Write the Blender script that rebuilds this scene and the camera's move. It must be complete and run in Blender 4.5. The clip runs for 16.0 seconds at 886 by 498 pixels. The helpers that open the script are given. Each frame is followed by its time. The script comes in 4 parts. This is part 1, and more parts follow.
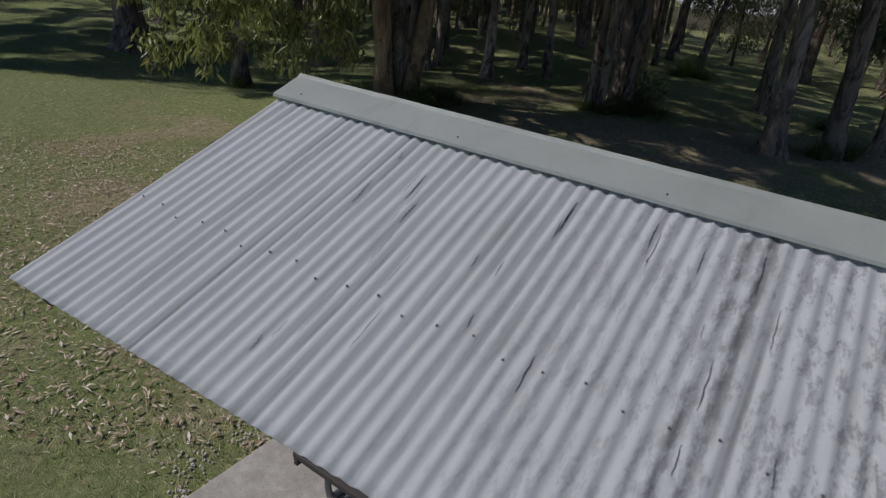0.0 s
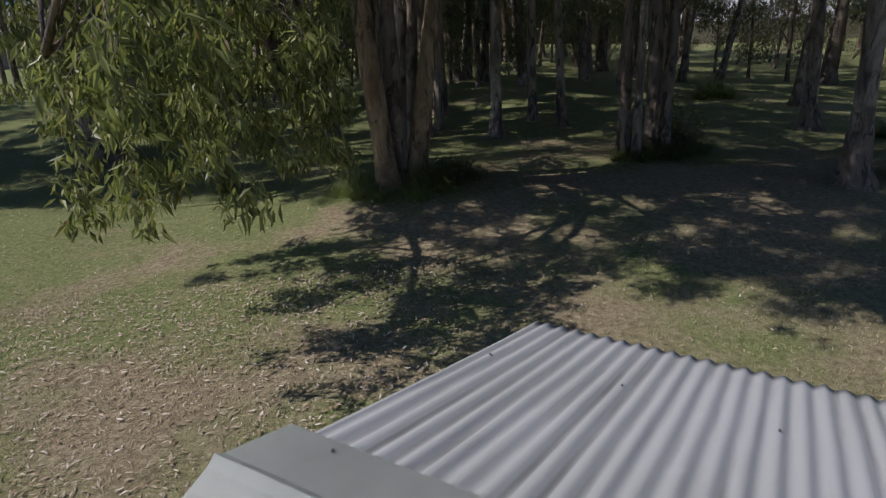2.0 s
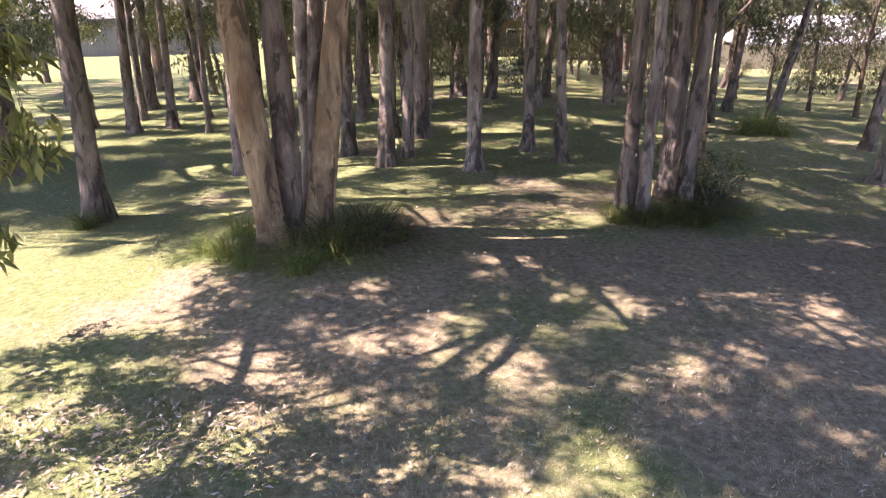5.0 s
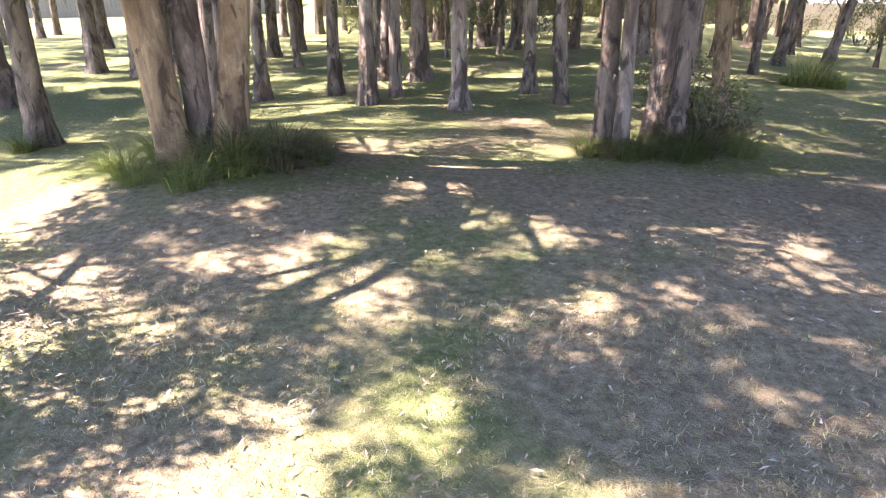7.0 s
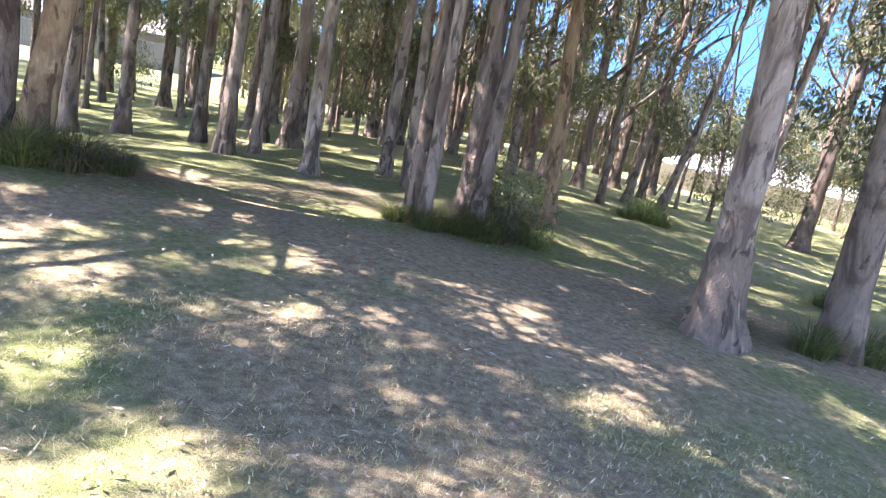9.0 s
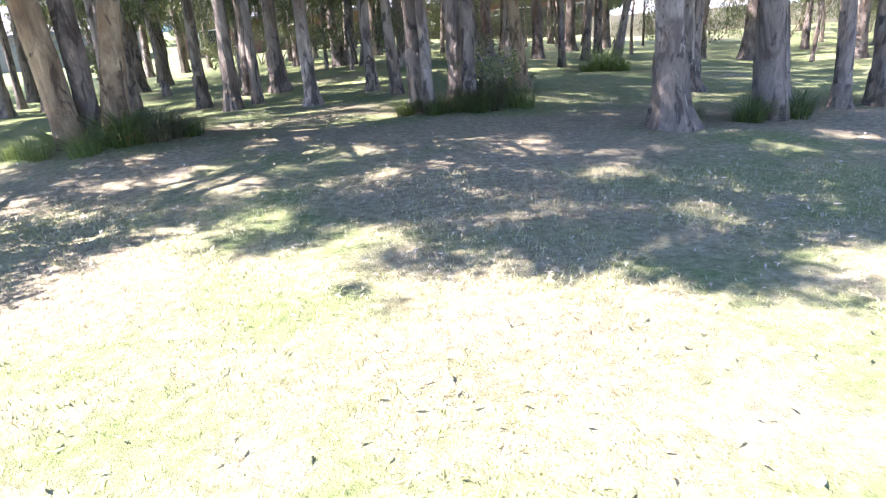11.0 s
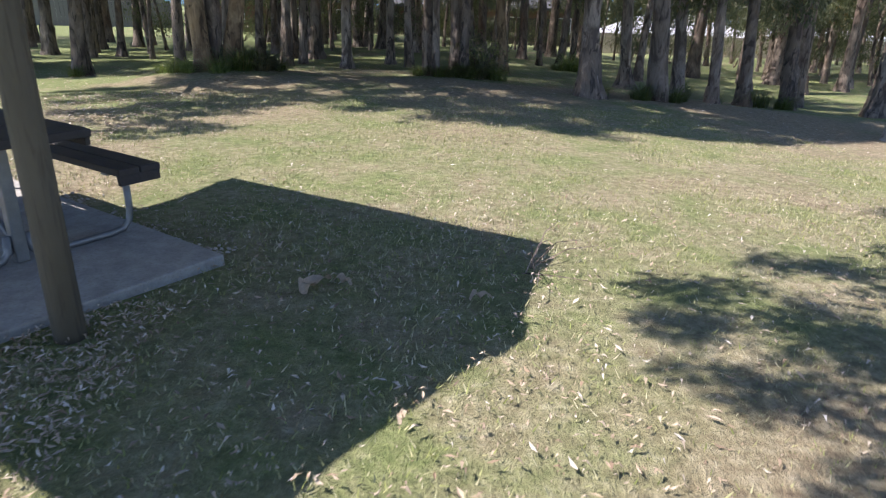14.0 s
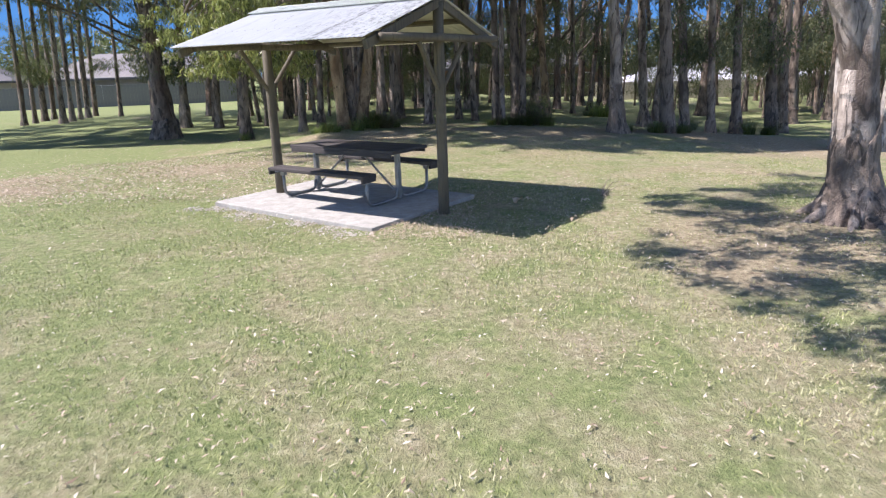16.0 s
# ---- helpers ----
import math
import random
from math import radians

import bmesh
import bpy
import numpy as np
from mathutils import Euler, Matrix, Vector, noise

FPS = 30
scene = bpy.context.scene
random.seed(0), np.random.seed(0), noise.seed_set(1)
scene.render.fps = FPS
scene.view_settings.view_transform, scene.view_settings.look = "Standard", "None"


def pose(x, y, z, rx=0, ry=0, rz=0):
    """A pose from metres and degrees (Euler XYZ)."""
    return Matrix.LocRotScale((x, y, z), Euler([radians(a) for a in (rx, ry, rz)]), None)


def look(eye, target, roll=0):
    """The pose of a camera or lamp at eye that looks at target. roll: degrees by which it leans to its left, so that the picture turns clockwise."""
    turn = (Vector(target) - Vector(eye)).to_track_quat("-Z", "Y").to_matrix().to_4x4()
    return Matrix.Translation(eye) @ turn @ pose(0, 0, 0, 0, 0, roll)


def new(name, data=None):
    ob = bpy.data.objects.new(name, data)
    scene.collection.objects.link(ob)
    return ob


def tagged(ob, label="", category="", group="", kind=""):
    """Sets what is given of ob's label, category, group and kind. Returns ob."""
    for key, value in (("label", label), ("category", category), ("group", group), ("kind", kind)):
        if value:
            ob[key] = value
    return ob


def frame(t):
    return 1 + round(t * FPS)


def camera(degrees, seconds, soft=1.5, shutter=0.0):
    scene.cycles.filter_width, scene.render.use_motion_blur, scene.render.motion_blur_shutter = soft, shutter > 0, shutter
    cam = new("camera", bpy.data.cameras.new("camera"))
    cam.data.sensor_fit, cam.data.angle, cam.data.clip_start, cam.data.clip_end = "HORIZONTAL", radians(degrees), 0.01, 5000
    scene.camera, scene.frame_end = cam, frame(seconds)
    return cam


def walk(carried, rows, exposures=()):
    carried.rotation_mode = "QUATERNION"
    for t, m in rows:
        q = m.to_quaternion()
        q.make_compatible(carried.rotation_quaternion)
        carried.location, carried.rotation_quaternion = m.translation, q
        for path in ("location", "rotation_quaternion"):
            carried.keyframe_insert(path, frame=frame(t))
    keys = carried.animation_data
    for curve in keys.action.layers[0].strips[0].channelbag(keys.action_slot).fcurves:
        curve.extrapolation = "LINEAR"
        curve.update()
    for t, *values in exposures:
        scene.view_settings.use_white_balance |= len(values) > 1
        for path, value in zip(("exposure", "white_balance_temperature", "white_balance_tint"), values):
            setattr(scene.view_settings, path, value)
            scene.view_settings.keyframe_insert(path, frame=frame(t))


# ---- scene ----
cam = camera(70.0, 16.0, soft=1.2, shutter=0.12)
# seconds, place, heading, pitch and roll of the flown camera
PATH = [
    (0, -0.194, -0.071, 3.245, -1.98, -27.27, 5.65),
    (0.5, -0.396, 0.352, 3.245, -0.42, -27.95, 2.42),
    (1, -0.491, 0.884, 3.264, 1.14, -24.92, -0.67),
    (1.5, -0.593, 1.653, 3.220, 1.23, -25.07, -3.76),
    (2, -0.449, 2.166, 3.279, -0.44, -23.50, -3.24),
    (2.5, -0.190, 2.670, 3.251, -4.39, -27.33, 4.85),
    (3, 0.019, 3.236, 3.222, -4.23, -22.73, 3.21),
    (3.2, 0.034, 3.487, 3.230, -3.60, -23.81, 0.49),
    (5.3, 1.414, 5.816, 2.632, 3.63, -22.35, -0.46),
    (5.5, 1.554, 5.962, 2.496, 3.13, -23.51, 0.39),
    (6, 1.981, 6.339, 2.226, 3.80, -21.66, 3.92),
    (6.5, 2.281, 6.479, 2.040, 6.54, -18.06, 4.52),
    (7, 2.566, 6.476, 1.898, 9.32, -24.33, -0.99),
    (7.5, 2.803, 6.351, 1.845, 9.05, -24.26, -1.45),
    (8, 3.120, 6.304, 1.804, 7.60, -22.77, -0.52),
    (8.5, 3.527, 6.265, 1.690, 5.13, -17.28, 3.32),
    (9, 3.876, 6.166, 1.514, 0.70, -14.11, 11.15),
    (9.5, 3.911, 5.764, 1.418, -3.32, -12.87, 16.77),
    (10, 3.423, 5.357, 1.390, -2.67, -20.86, 0.88),
    (10.2, 3.187, 5.055, 1.432, 0.98, -22.36, -10.58),
    (12.3, 3.789, 2.501, 1.459, -2.73, -14.67, 8.45),
    (12.5, 3.798, 2.159, 1.475, -2.47, -13.53, 8.58),
    (13, 3.80, 1.27, 1.39, -3.3, -17.24, 9.29),
    (13.5, 3.550, 0.192, 1.378, -2.45, -15.37, 8.28),
    (14, 3.009, -0.888, 1.389, -2.89, -21.33, 1.79),
    (14.5, 2.581, -1.762, 1.472, -4.90, -19.57, 0.96),
    (15, 2.097, -2.991, 1.606, -3.46, -14.88, -1.31),
    (15.5, 1.676, -4.428, 1.665, -1.17, -15.91, -3.82),
    (16, 1.514, -5.975, 1.789, 0.08, -16.60, -1.88),
]
# the clip's camera opens up over the bright wood and closes again
EXPOSURES = [(0.0, -0.66, 6550, 15), (1.0, -0.86, 6600, 15), (2.0, -0.3, 6600, 17), (2.5, 0.24, 6650, 21), (3.0, 0.78, 6720, 31), (5.3, 2.4, 7350, 40), (6.0, 2.62, 7250, 38), (6.5, 2.8, 7050, 33), (7.0, 2.96, 7350, 33), (7.5, 2.95, 7350, 33), (8.0, 3.0, 7300, 32), (8.5, 2.96, 6950, 29), (9.0, 2.95, 6850, 29), (9.5, 3.0, 6750, 26), (10.0, 3.06, 6600, 26), (12.3, 2.12, 6000, 21), (12.5, 2.03, 6020, 21), (13.0, 1.75, 6250, 20), (13.5, 1.45, 6350, 18), (14.0, 1.1, 6550, 18), (14.5, 1.12, 6400, 18), (15.0, 1.3, 6370, 19), (15.5, 1.3, 6370, 20), (16.0, 1.18, 6420, 20)]
walk(cam, [(t, pose(x, y, z, 90 + pitch, 0, yaw) @ pose(0, 0, 0, 0, 0, roll)) for t, x, y, z, yaw, pitch, roll in PATH], EXPOSURES)

# ---- sky and sun ----
SUN_WAY = Vector((0.757, 0.03, -1.0)).normalized()
world = bpy.data.worlds.new("sky")
scene.world = world
world.use_nodes = True
sky = world.node_tree.nodes.new("ShaderNodeTexSky")
sky.sky_type, sky.sun_disc = "NISHITA", False
sky.sun_elevation, sky.sun_rotation = math.asin(-SUN_WAY.z), math.atan2(-SUN_WAY.x, -SUN_WAY.y)
sky.air_density, sky.dust_density, sky.ozone_density, sky.altitude = 0.9, 0.0, 2.5, 2500
back = world.node_tree.nodes["Background"]
back.inputs["Strength"].default_value = 0.115
rich = world.node_tree.nodes.new("ShaderNodeHueSaturation")
rich.inputs["Saturation"].default_value = 1.0
world.node_tree.links.new(sky.outputs["Color"], rich.inputs["Color"])
world.node_tree.links.new(rich.outputs["Color"], back.inputs["Color"])
sun = new("sun", bpy.data.lights.new("sun", "SUN"))
sun.data.energy, sun.data.angle, sun.data.color = 4.6, radians(0.53), (1.0, 0.965, 0.935)
sun.matrix_world = look((-30, -5, 40), Vector((-30, -5, 40)) + SUN_WAY)


# ---- materials ----
class Mat:
    """A node material with short helpers."""

    def __init__(self, name, rough=0.7, metal=0.0):
        self.m = bpy.data.materials.new(name)
        self.m.use_nodes = True
        self.t = self.m.node_tree
        self.b = self.t.nodes["Principled BSDF"]
        self.b.inputs["Roughness"].default_value, self.b.inputs["Metallic"].default_value = rough, metal

    def node(self, kind, **values):
        n = self.t.nodes.new(kind)
        for key, value in values.items():
            n.inputs[key].default_value = value
        return n

    def link(self, a, b):
        self.t.links.new(a, b)

    def coords(self, scale=(1, 1, 1), which="Object"):
        c, mp = self.node("ShaderNodeTexCoord"), self.node("ShaderNodeMapping")
        self.link(c.outputs[which], mp.inputs["Vector"])
        mp.inputs["Scale"].default_value = scale
        return mp.outputs["Vector"]

    def world_coords(self, scale=(1, 1, 1)):
        g, mp = self.node("ShaderNodeNewGeometry"), self.node("ShaderNodeMapping")
        self.link(g.outputs["Position"], mp.inputs["Vector"])
        mp.inputs["Scale"].default_value = scale
        return mp.outputs["Vector"]

    def noise(self, vec, scale, detail=4.0, rough=0.55, distort=0.0):
        n = self.node("ShaderNodeTexNoise", Scale=scale, Detail=detail, Roughness=rough, Distortion=distort)
        self.link(vec, n.inputs["Vector"])
        return n.outputs["Fac"]

    def ramp(self, fac, stops):
        n = self.node("ShaderNodeValToRGB")
        e = n.color_ramp.elements
        while len(e) < len(stops):
            e.new(0.5)
        for k, (p, c) in enumerate(stops):
            e[k].position, e[k].color = p, (*c, 1) if len(c) == 3 else c
        self.link(fac, n.inputs["Fac"])
        return n.outputs["Color"]

    def mix(self, fac, a, b, blend="MIX"):
        n = self.node("ShaderNodeMix")
        n.data_type, n.blend_type = "RGBA", blend
        for value, slot in ((fac, n.inputs[0]), (a, n.inputs[6]), (b, n.inputs[7])):
            if isinstance(value, (int, float)):
                slot.default_value = value
            elif isinstance(value, tuple):
                slot.default_value = (*value, 1)
            else:
                self.link(value, slot)
        return n.outputs[2]

    def color(self, out):
        self.link(out, self.b.inputs["Base Color"])

    def bump(self, fac, strength=0.4, distance=0.02):
        n = self.node("ShaderNodeBump", Strength=strength, Distance=distance)
        self.link(fac, n.inputs["Height"])
        self.link(n.outputs["Normal"], self.b.inputs["Normal"])


def step(lo, hi):
    return [(lo, (0, 0, 0)), (hi, (1, 1, 1))]


def plain(name, col, rough=0.6, metal=0.0, vary=0.25, scale=8.0, bump=0.15):
    """A painted or bare surface with two scales of blotches."""
    m = Mat(name, rough, metal)
    v = m.coords()
    a, b = m.noise(v, scale, 5), m.noise(v, scale * 9, 3)
    dark = tuple(c * (1 - vary) for c in col)
    light = tuple(min(1, c * (1 + vary * 0.7)) for c in col)
    c = m.ramp(a, [(0.3, dark), (0.7, light)])
    m.color(m.mix(0.25, c, m.ramp(b, [(0.3, dark), (0.7, light)])))
    if bump:
        m.bump(b, bump, 0.01)
    return m.m


def make_galvanised(name, tone, blotch):
    m = Mat(name, 0.55, 0.05)
    v = m.coords()
    a = m.noise(v, 1.3, 5, 0.6)
    b = m.noise(m.coords((1, 0.12, 1)), 11, 5, 0.6)
    c = m.noise(v, 45, 4, 0.7)
    base = m.ramp(a, [(0.3, tuple(k * 0.78 for k in tone)), (0.5, tone), (0.72, tuple(min(1, k * 1.1) for k in tone))])
    streak = m.mix(m.ramp(b, [(0.55, (0, 0, 0)), (0.8, (0.5, 0.5, 0.5))]), base, tuple(k * 0.72 for k in tone))
    out = m.mix(m.ramp(c, [(0.55, (0, 0, 0)), (0.8, (0.5, 0.5, 0.5))]), streak, blotch)
    m.color(out)
    m.link(m.ramp(b, [(0.3, (0.5,) * 3), (0.8, (0.7,) * 3)]), m.b.inputs["Roughness"])
    m.bump(c, 0.12, 0.004)
    return m.m


def make_stained_roof():
    """Old corrugated sheet: grey, with dirt streaks and fine cracks down the slope and dark mould towards one end."""
    m = Mat("weathered_roof_sheet", 0.82, 0.0)
    m.b.inputs["Specular IOR Level"].default_value = 0.25
    v = m.coords()
    big = m.noise(v, 1.1, 4)
    streak = m.noise(m.coords((9, 0.5, 1)), 2.0, 6, 0.65)
    fine = m.noise(v, 60, 4, 0.7)
    speck = m.noise(m.coords((1, 0.6, 1)), 15, 6, 0.75)
    base = m.ramp(big, [(0.3, (0.33, 0.355, 0.352)), (0.5, (0.372, 0.392, 0.40)), (0.7, (0.38, 0.398, 0.42))])
    base = m.mix(m.ramp(streak, [(0.5, (0, 0, 0)), (0.78, (0.45, 0.45, 0.45))]), base, (0.22, 0.225, 0.225))
    base = m.mix(m.ramp(speck, [(0.6, (0, 0, 0)), (0.72, (0.45, 0.45, 0.45))]), base, (0.46, 0.475, 0.465))
    end = m.node("ShaderNodeSeparateXYZ")
    m.link(v, end.inputs[0])
    far = m.node("ShaderNodeMapRange")
    far.inputs["From Min"].default_value, far.inputs["From Max"].default_value = -0.2, 1.25
    m.link(end.outputs["X"], far.inputs["Value"])
    spots = m.ramp(m.noise(m.coords((1, 0.16, 1)), 30, 6, 0.75), [(0.5, (0, 0, 0)), (0.6, (0.75, 0.75, 0.75))])
    mould = m.mix(far.outputs["Result"], (0, 0, 0), spots)
    base = m.mix(mould, base, (0.12, 0.125, 0.13))
    lichen = m.ramp(m.noise(m.coords((1, 0.35, 1)), 17, 6, 0.8), [(0.55, (0, 0, 0)), (0.63, (0.8, 0.8, 0.8))])
    rim = m.node("ShaderNodeMapRange")
    rim.inputs["From Min"].default_value, rim.inputs["From Max"].default_value = 0.75, 1.4
    m.link(end.outputs["X"], rim.inputs["Value"])
    base = m.mix(m.mix(rim.outputs["Result"], (0, 0, 0), lichen), base, (0.54, 0.55, 0.555))
    # one run of sheet where black mould has settled down the whole slope
    run = m.ramp(end.outputs["X"], [(0.655, (0, 0, 0)), (0.70, (0.85,) * 3), (0.715, (0.3,) * 3), (0.735, (0.3,) * 3), (0.76, (0.9,) * 3), (0.80, (0, 0, 0))])
    black = m.ramp(m.noise(m.coords((1, 0.22, 1)), 26, 5, 0.7), [(0.42, (0, 0, 0)), (0.58, (1, 1, 1))])
    base = m.mix(m.mix(1.0, run, black, "MULTIPLY"), base, (0.11, 0.115, 0.115))
    # dirt washed into some of the troughs
    turn = m.node("ShaderNodeMath")
    turn.operation = "MULTIPLY_ADD"
    m.link(end.outputs["X"], turn.inputs[0])
    turn.inputs[1].default_value, turn.inputs[2].default_value = 2 * math.pi / 0.0572, math.pi
    wave = m.node("ShaderNodeMath")
    wave.operation = "COSINE"
    m.link(turn.outputs[0], wave.inputs[0])
    trough = m.ramp(wave.outputs[0], [(0.35, (0, 0, 0)), (0.95, (1, 1, 1))])
    where = m.ramp(m.noise(m.coords((5.5, 0.5, 1)), 1.0, 4, 0.6), [(0.48, (0, 0, 0)), (0.66, (0.8, 0.8, 0.8))])
    base = m.mix(m.mix(1.0, trough, where, "MULTIPLY"), base, (0.13, 0.135, 0.135))
    m.color(m.mix(m.ramp(fine, [(0.6, (0, 0, 0)), (0.85, (0.4, 0.4, 0.4))]), base, (0.44, 0.44, 0.43)))
    m.bump(fine, 0.35, 0.004)
    return m.m


def make_bark(name, pale, dark, red):
    """Smooth gum bark in large patches, with dark scars, rusty stains and a fine grain."""
    m = Mat(name, 0.85)
    info = m.node("ShaderNodeObjectInfo")
    shift = m.node("ShaderNodeVectorMath")
    shift.operation = "ADD"
    m.link(m.coords(), shift.inputs[0])
    many = m.node("ShaderNodeVectorMath")
    many.operation = "SCALE"
    many.inputs[0].default_value = (17, 9, 23)
    m.link(info.outputs["Random"], many.inputs["Scale"])
    m.link(many.outputs[0], shift.inputs[1])

    def stretched(z):
        mp = m.node("ShaderNodeMapping")
        mp.inputs["Scale"].default_value = (1, 1, z)
        m.link(shift.outputs[0], mp.inputs["Vector"])
        return mp.outputs["Vector"]
    patch = m.noise(stretched(0.4), 3.2, 4, 0.55, 1.4)
    scar = m.noise(stretched(0.3), 6.0, 5, 0.6, 1.0)
    grain = m.noise(stretched(0.16), 22, 5, 0.6, 0.8)
    fine = m.noise(stretched(0.5), 70, 3, 0.6)
    middle = tuple((a + b) / 2 for a, b in zip(pale, dark))
    c = m.ramp(patch, [(0.36, dark), (0.45, middle), (0.52, pale), (0.6, pale), (0.66, tuple(min(1, k * 1.5) for k in pale))])
    c = m.mix(m.ramp(scar, [(0.55, (0, 0, 0)), (0.6, (0.85, 0.85, 0.85))]), c, tuple(k * 0.45 for k in dark))
    c = m.mix(m.ramp(m.noise(stretched(0.3), 2.1, 3), [(0.55, (0, 0, 0)), (0.72, (0.6, 0.6, 0.6))]), c, red)
    c = m.mix(m.ramp(grain, [(0.5, (0, 0, 0)), (0.7, (0.45, 0.45, 0.45))]), c, tuple(k * 0.5 for k in dark))
    tone = m.ramp(info.outputs["Random"], [(0, (0.7, 0.68, 0.66)), (1, (1.0, 1.0, 1.0))])
    m.color(m.mix(1.0, c, tone, "MULTIPLY"))
    h = m.node("ShaderNodeMath")
    h.operation = "ADD"
    m.link(scar, h.inputs[0])
    m.link(fine, h.inputs[1])
    m.bump(h.outputs[0], 1.0, 0.03)
    return m.m


def make_leaf(name, dark, light, through_it=0.3):
    m = Mat(name, 0.42)
    g = m.node("ShaderNodeNewGeometry")
    c = m.ramp(g.outputs["Random Per Island"], [(0.0, dark), (0.6, light), (0.93, tuple(k * 1.5 for k in light)), (1.0, (0.26, 0.17, 0.07))])
    m.color(c)
    tr = m.node("ShaderNodeBsdfTranslucent")
    m.link(m.mix(0.5, c, (0.2, 0.26, 0.04)), tr.inputs["Color"])
    mix = m.node("ShaderNodeMixShader", Fac=through_it)
    m.link(m.b.outputs[0], mix.inputs[1])
    m.link(tr.outputs[0], mix.inputs[2])
    m.link(mix.outputs[0], m.t.nodes["Material Output"].inputs["Surface"])
    return m.m


def make_ground():
    """Mown grass with dry and bare patches, giving way to leaf litter under the trees."""
    m = Mat("ground", 0.95)
    v = m.world_coords()
    a, b = m.noise(v, 0.35, 5, 0.6), m.noise(v, 1.6, 6, 0.65)
    c, d = m.noise(v, 14, 5, 0.7), m.noise(v, 70, 4, 0.7)
    green = m.ramp(c, [(0.3, (0.115, 0.155, 0.045)), (0.55, (0.23, 0.266, 0.097)), (0.75, (0.384, 0.386, 0.196))])
    dry = m.ramp(c, [(0.3, (0.21, 0.175, 0.095)), (0.55, (0.37, 0.326, 0.196)), (0.78, (0.54, 0.494, 0.35))])
    litter = m.ramp(c, [(0.28, (0.16, 0.11, 0.07)), (0.5, (0.325, 0.27, 0.163)), (0.75, (0.54, 0.46, 0.315))])
    pos = m.node("ShaderNodeSeparateXYZ")
    m.link(v, pos.inputs[0])
    def span(axis, lo, hi, one, two):
        n = m.node("ShaderNodeMapRange")
        for key, value in (("From Min", lo), ("From Max", hi), ("To Min", one), ("To Max", two)):
            n.inputs[key].default_value = value
        m.link(pos.outputs[axis], n.inputs["Value"])
        return n.outputs["Result"]

    def plus(one, two):
        n = m.node("ShaderNodeMath")
        n.operation = "ADD"
        m.link(one, n.inputs[0])
        m.link(two, n.inputs[1])
        return n
    worn = plus(b, plus(span("X", -6.0, 4.0, -0.12, 0.06), span("Y", 8.0, 15.0, 0.0, -0.11)).outputs[0])
    lawn = m.mix(m.ramp(worn.outputs[0], step(0.43, 0.68)), green, dry)
    wood = m.node("ShaderNodeMapRange")
    wood.inputs["From Min"].default_value, wood.inputs["From Max"].default_value = 5.5, 10.0
    m.link(pos.outputs["Y"], wood.inputs["Value"])
    deep = m.node("ShaderNodeMapRange")
    deep.inputs["From Min"].default_value, deep.inputs["From Max"].default_value = 12.5, 16.5
    deep.inputs["To Min"].default_value, deep.inputs["To Max"].default_value = 1.0, 0.15
    m.link(pos.outputs["Y"], deep.inputs["Value"])
    both = m.node("ShaderNodeMath")
    both.operation = "MULTIPLY"
    m.link(wood.outputs["Result"], both.inputs[0])
    m.link(deep.outputs["Result"], both.inputs[1])
    near = m.node("ShaderNodeMath")
    near.operation = "MULTIPLY_ADD"
    east = m.node("ShaderNodeMapRange")
    east.inputs["From Min"].default_value, east.inputs["From Max"].default_value = -3.0, 0.0
    east.inputs["To Min"].default_value = 0.35
    m.link(pos.outputs["X"], east.inputs["Value"])
    under = m.node("ShaderNodeMath")
    under.operation = "MULTIPLY"
    m.link(both.outputs[0], under.inputs[0])
    m.link(east.outputs["Result"], under.inputs[1])
    m.link(under.outputs[0], near.inputs[0])
    near.inputs[1].default_value = 0.215
    m.link(a, near.inputs[2])
    def times(one, two):
        n = m.node("ShaderNodeMath")
        n.operation = "MULTIPLY"
        m.link(one, n.inputs[0])
        m.link(two, n.inputs[1])
        return n.outputs[0]
    # the worn, leaf-strewn strip between the shelter and the wood
    strip = times(times(span("X", 0.5, 2.8, 1.0, 0.25), span("Y", 2.4, 4.2, 0.0, 1.0)), span("Y", 6.9, 8.6, 0.15, 0.0))
    # bare earth and litter under the old tree
    foot = m.node("ShaderNodeVectorMath")
    foot.operation = "DISTANCE"
    m.link(v, foot.inputs[0])
    foot.inputs[1].default_value = (5.3, 0.2, 0)
    bare = m.node("ShaderNodeMapRange")
    for key, value in (("From Min", 0.6), ("From Max", 2.4), ("To Min", 0.24), ("To Max", 0.0)):
        bare.inputs[key].default_value = value
    m.link(foot.outputs["Value"], bare.inputs["Value"])
    lit = m.ramp(plus(plus(near.outputs[0], strip).outputs[0], bare.outputs["Result"]).outputs[0], step(0.59, 0.72))
    ground_colour = m.mix(lit, lawn, litter)
    m.color(m.mix(m.ramp(d, [(0.35, (0.5, 0.5, 0.5)), (0.6, (0, 0, 0))]), ground_colour, m.mix(0.55, ground_colour, (0.01, 0.01, 0.006))))
    h = m.node("ShaderNodeMath")
    h.operation = "ADD"
    m.link(c, h.inputs[0])
    m.link(d, h.inputs[1])
    m.bump(h.outputs[0], 0.8, 0.04)
    return m.m


def make_straw(name, colours, rough=0.85):
    """Small loose pieces, each with a tone of its own."""
    m = Mat(name, rough)
    g = m.node("ShaderNodeNewGeometry")
    n = len(colours) - 1
    m.color(m.ramp(g.outputs["Random Per Island"], [(k / n, c) for k, c in enumerate(colours)]))
    return m.m


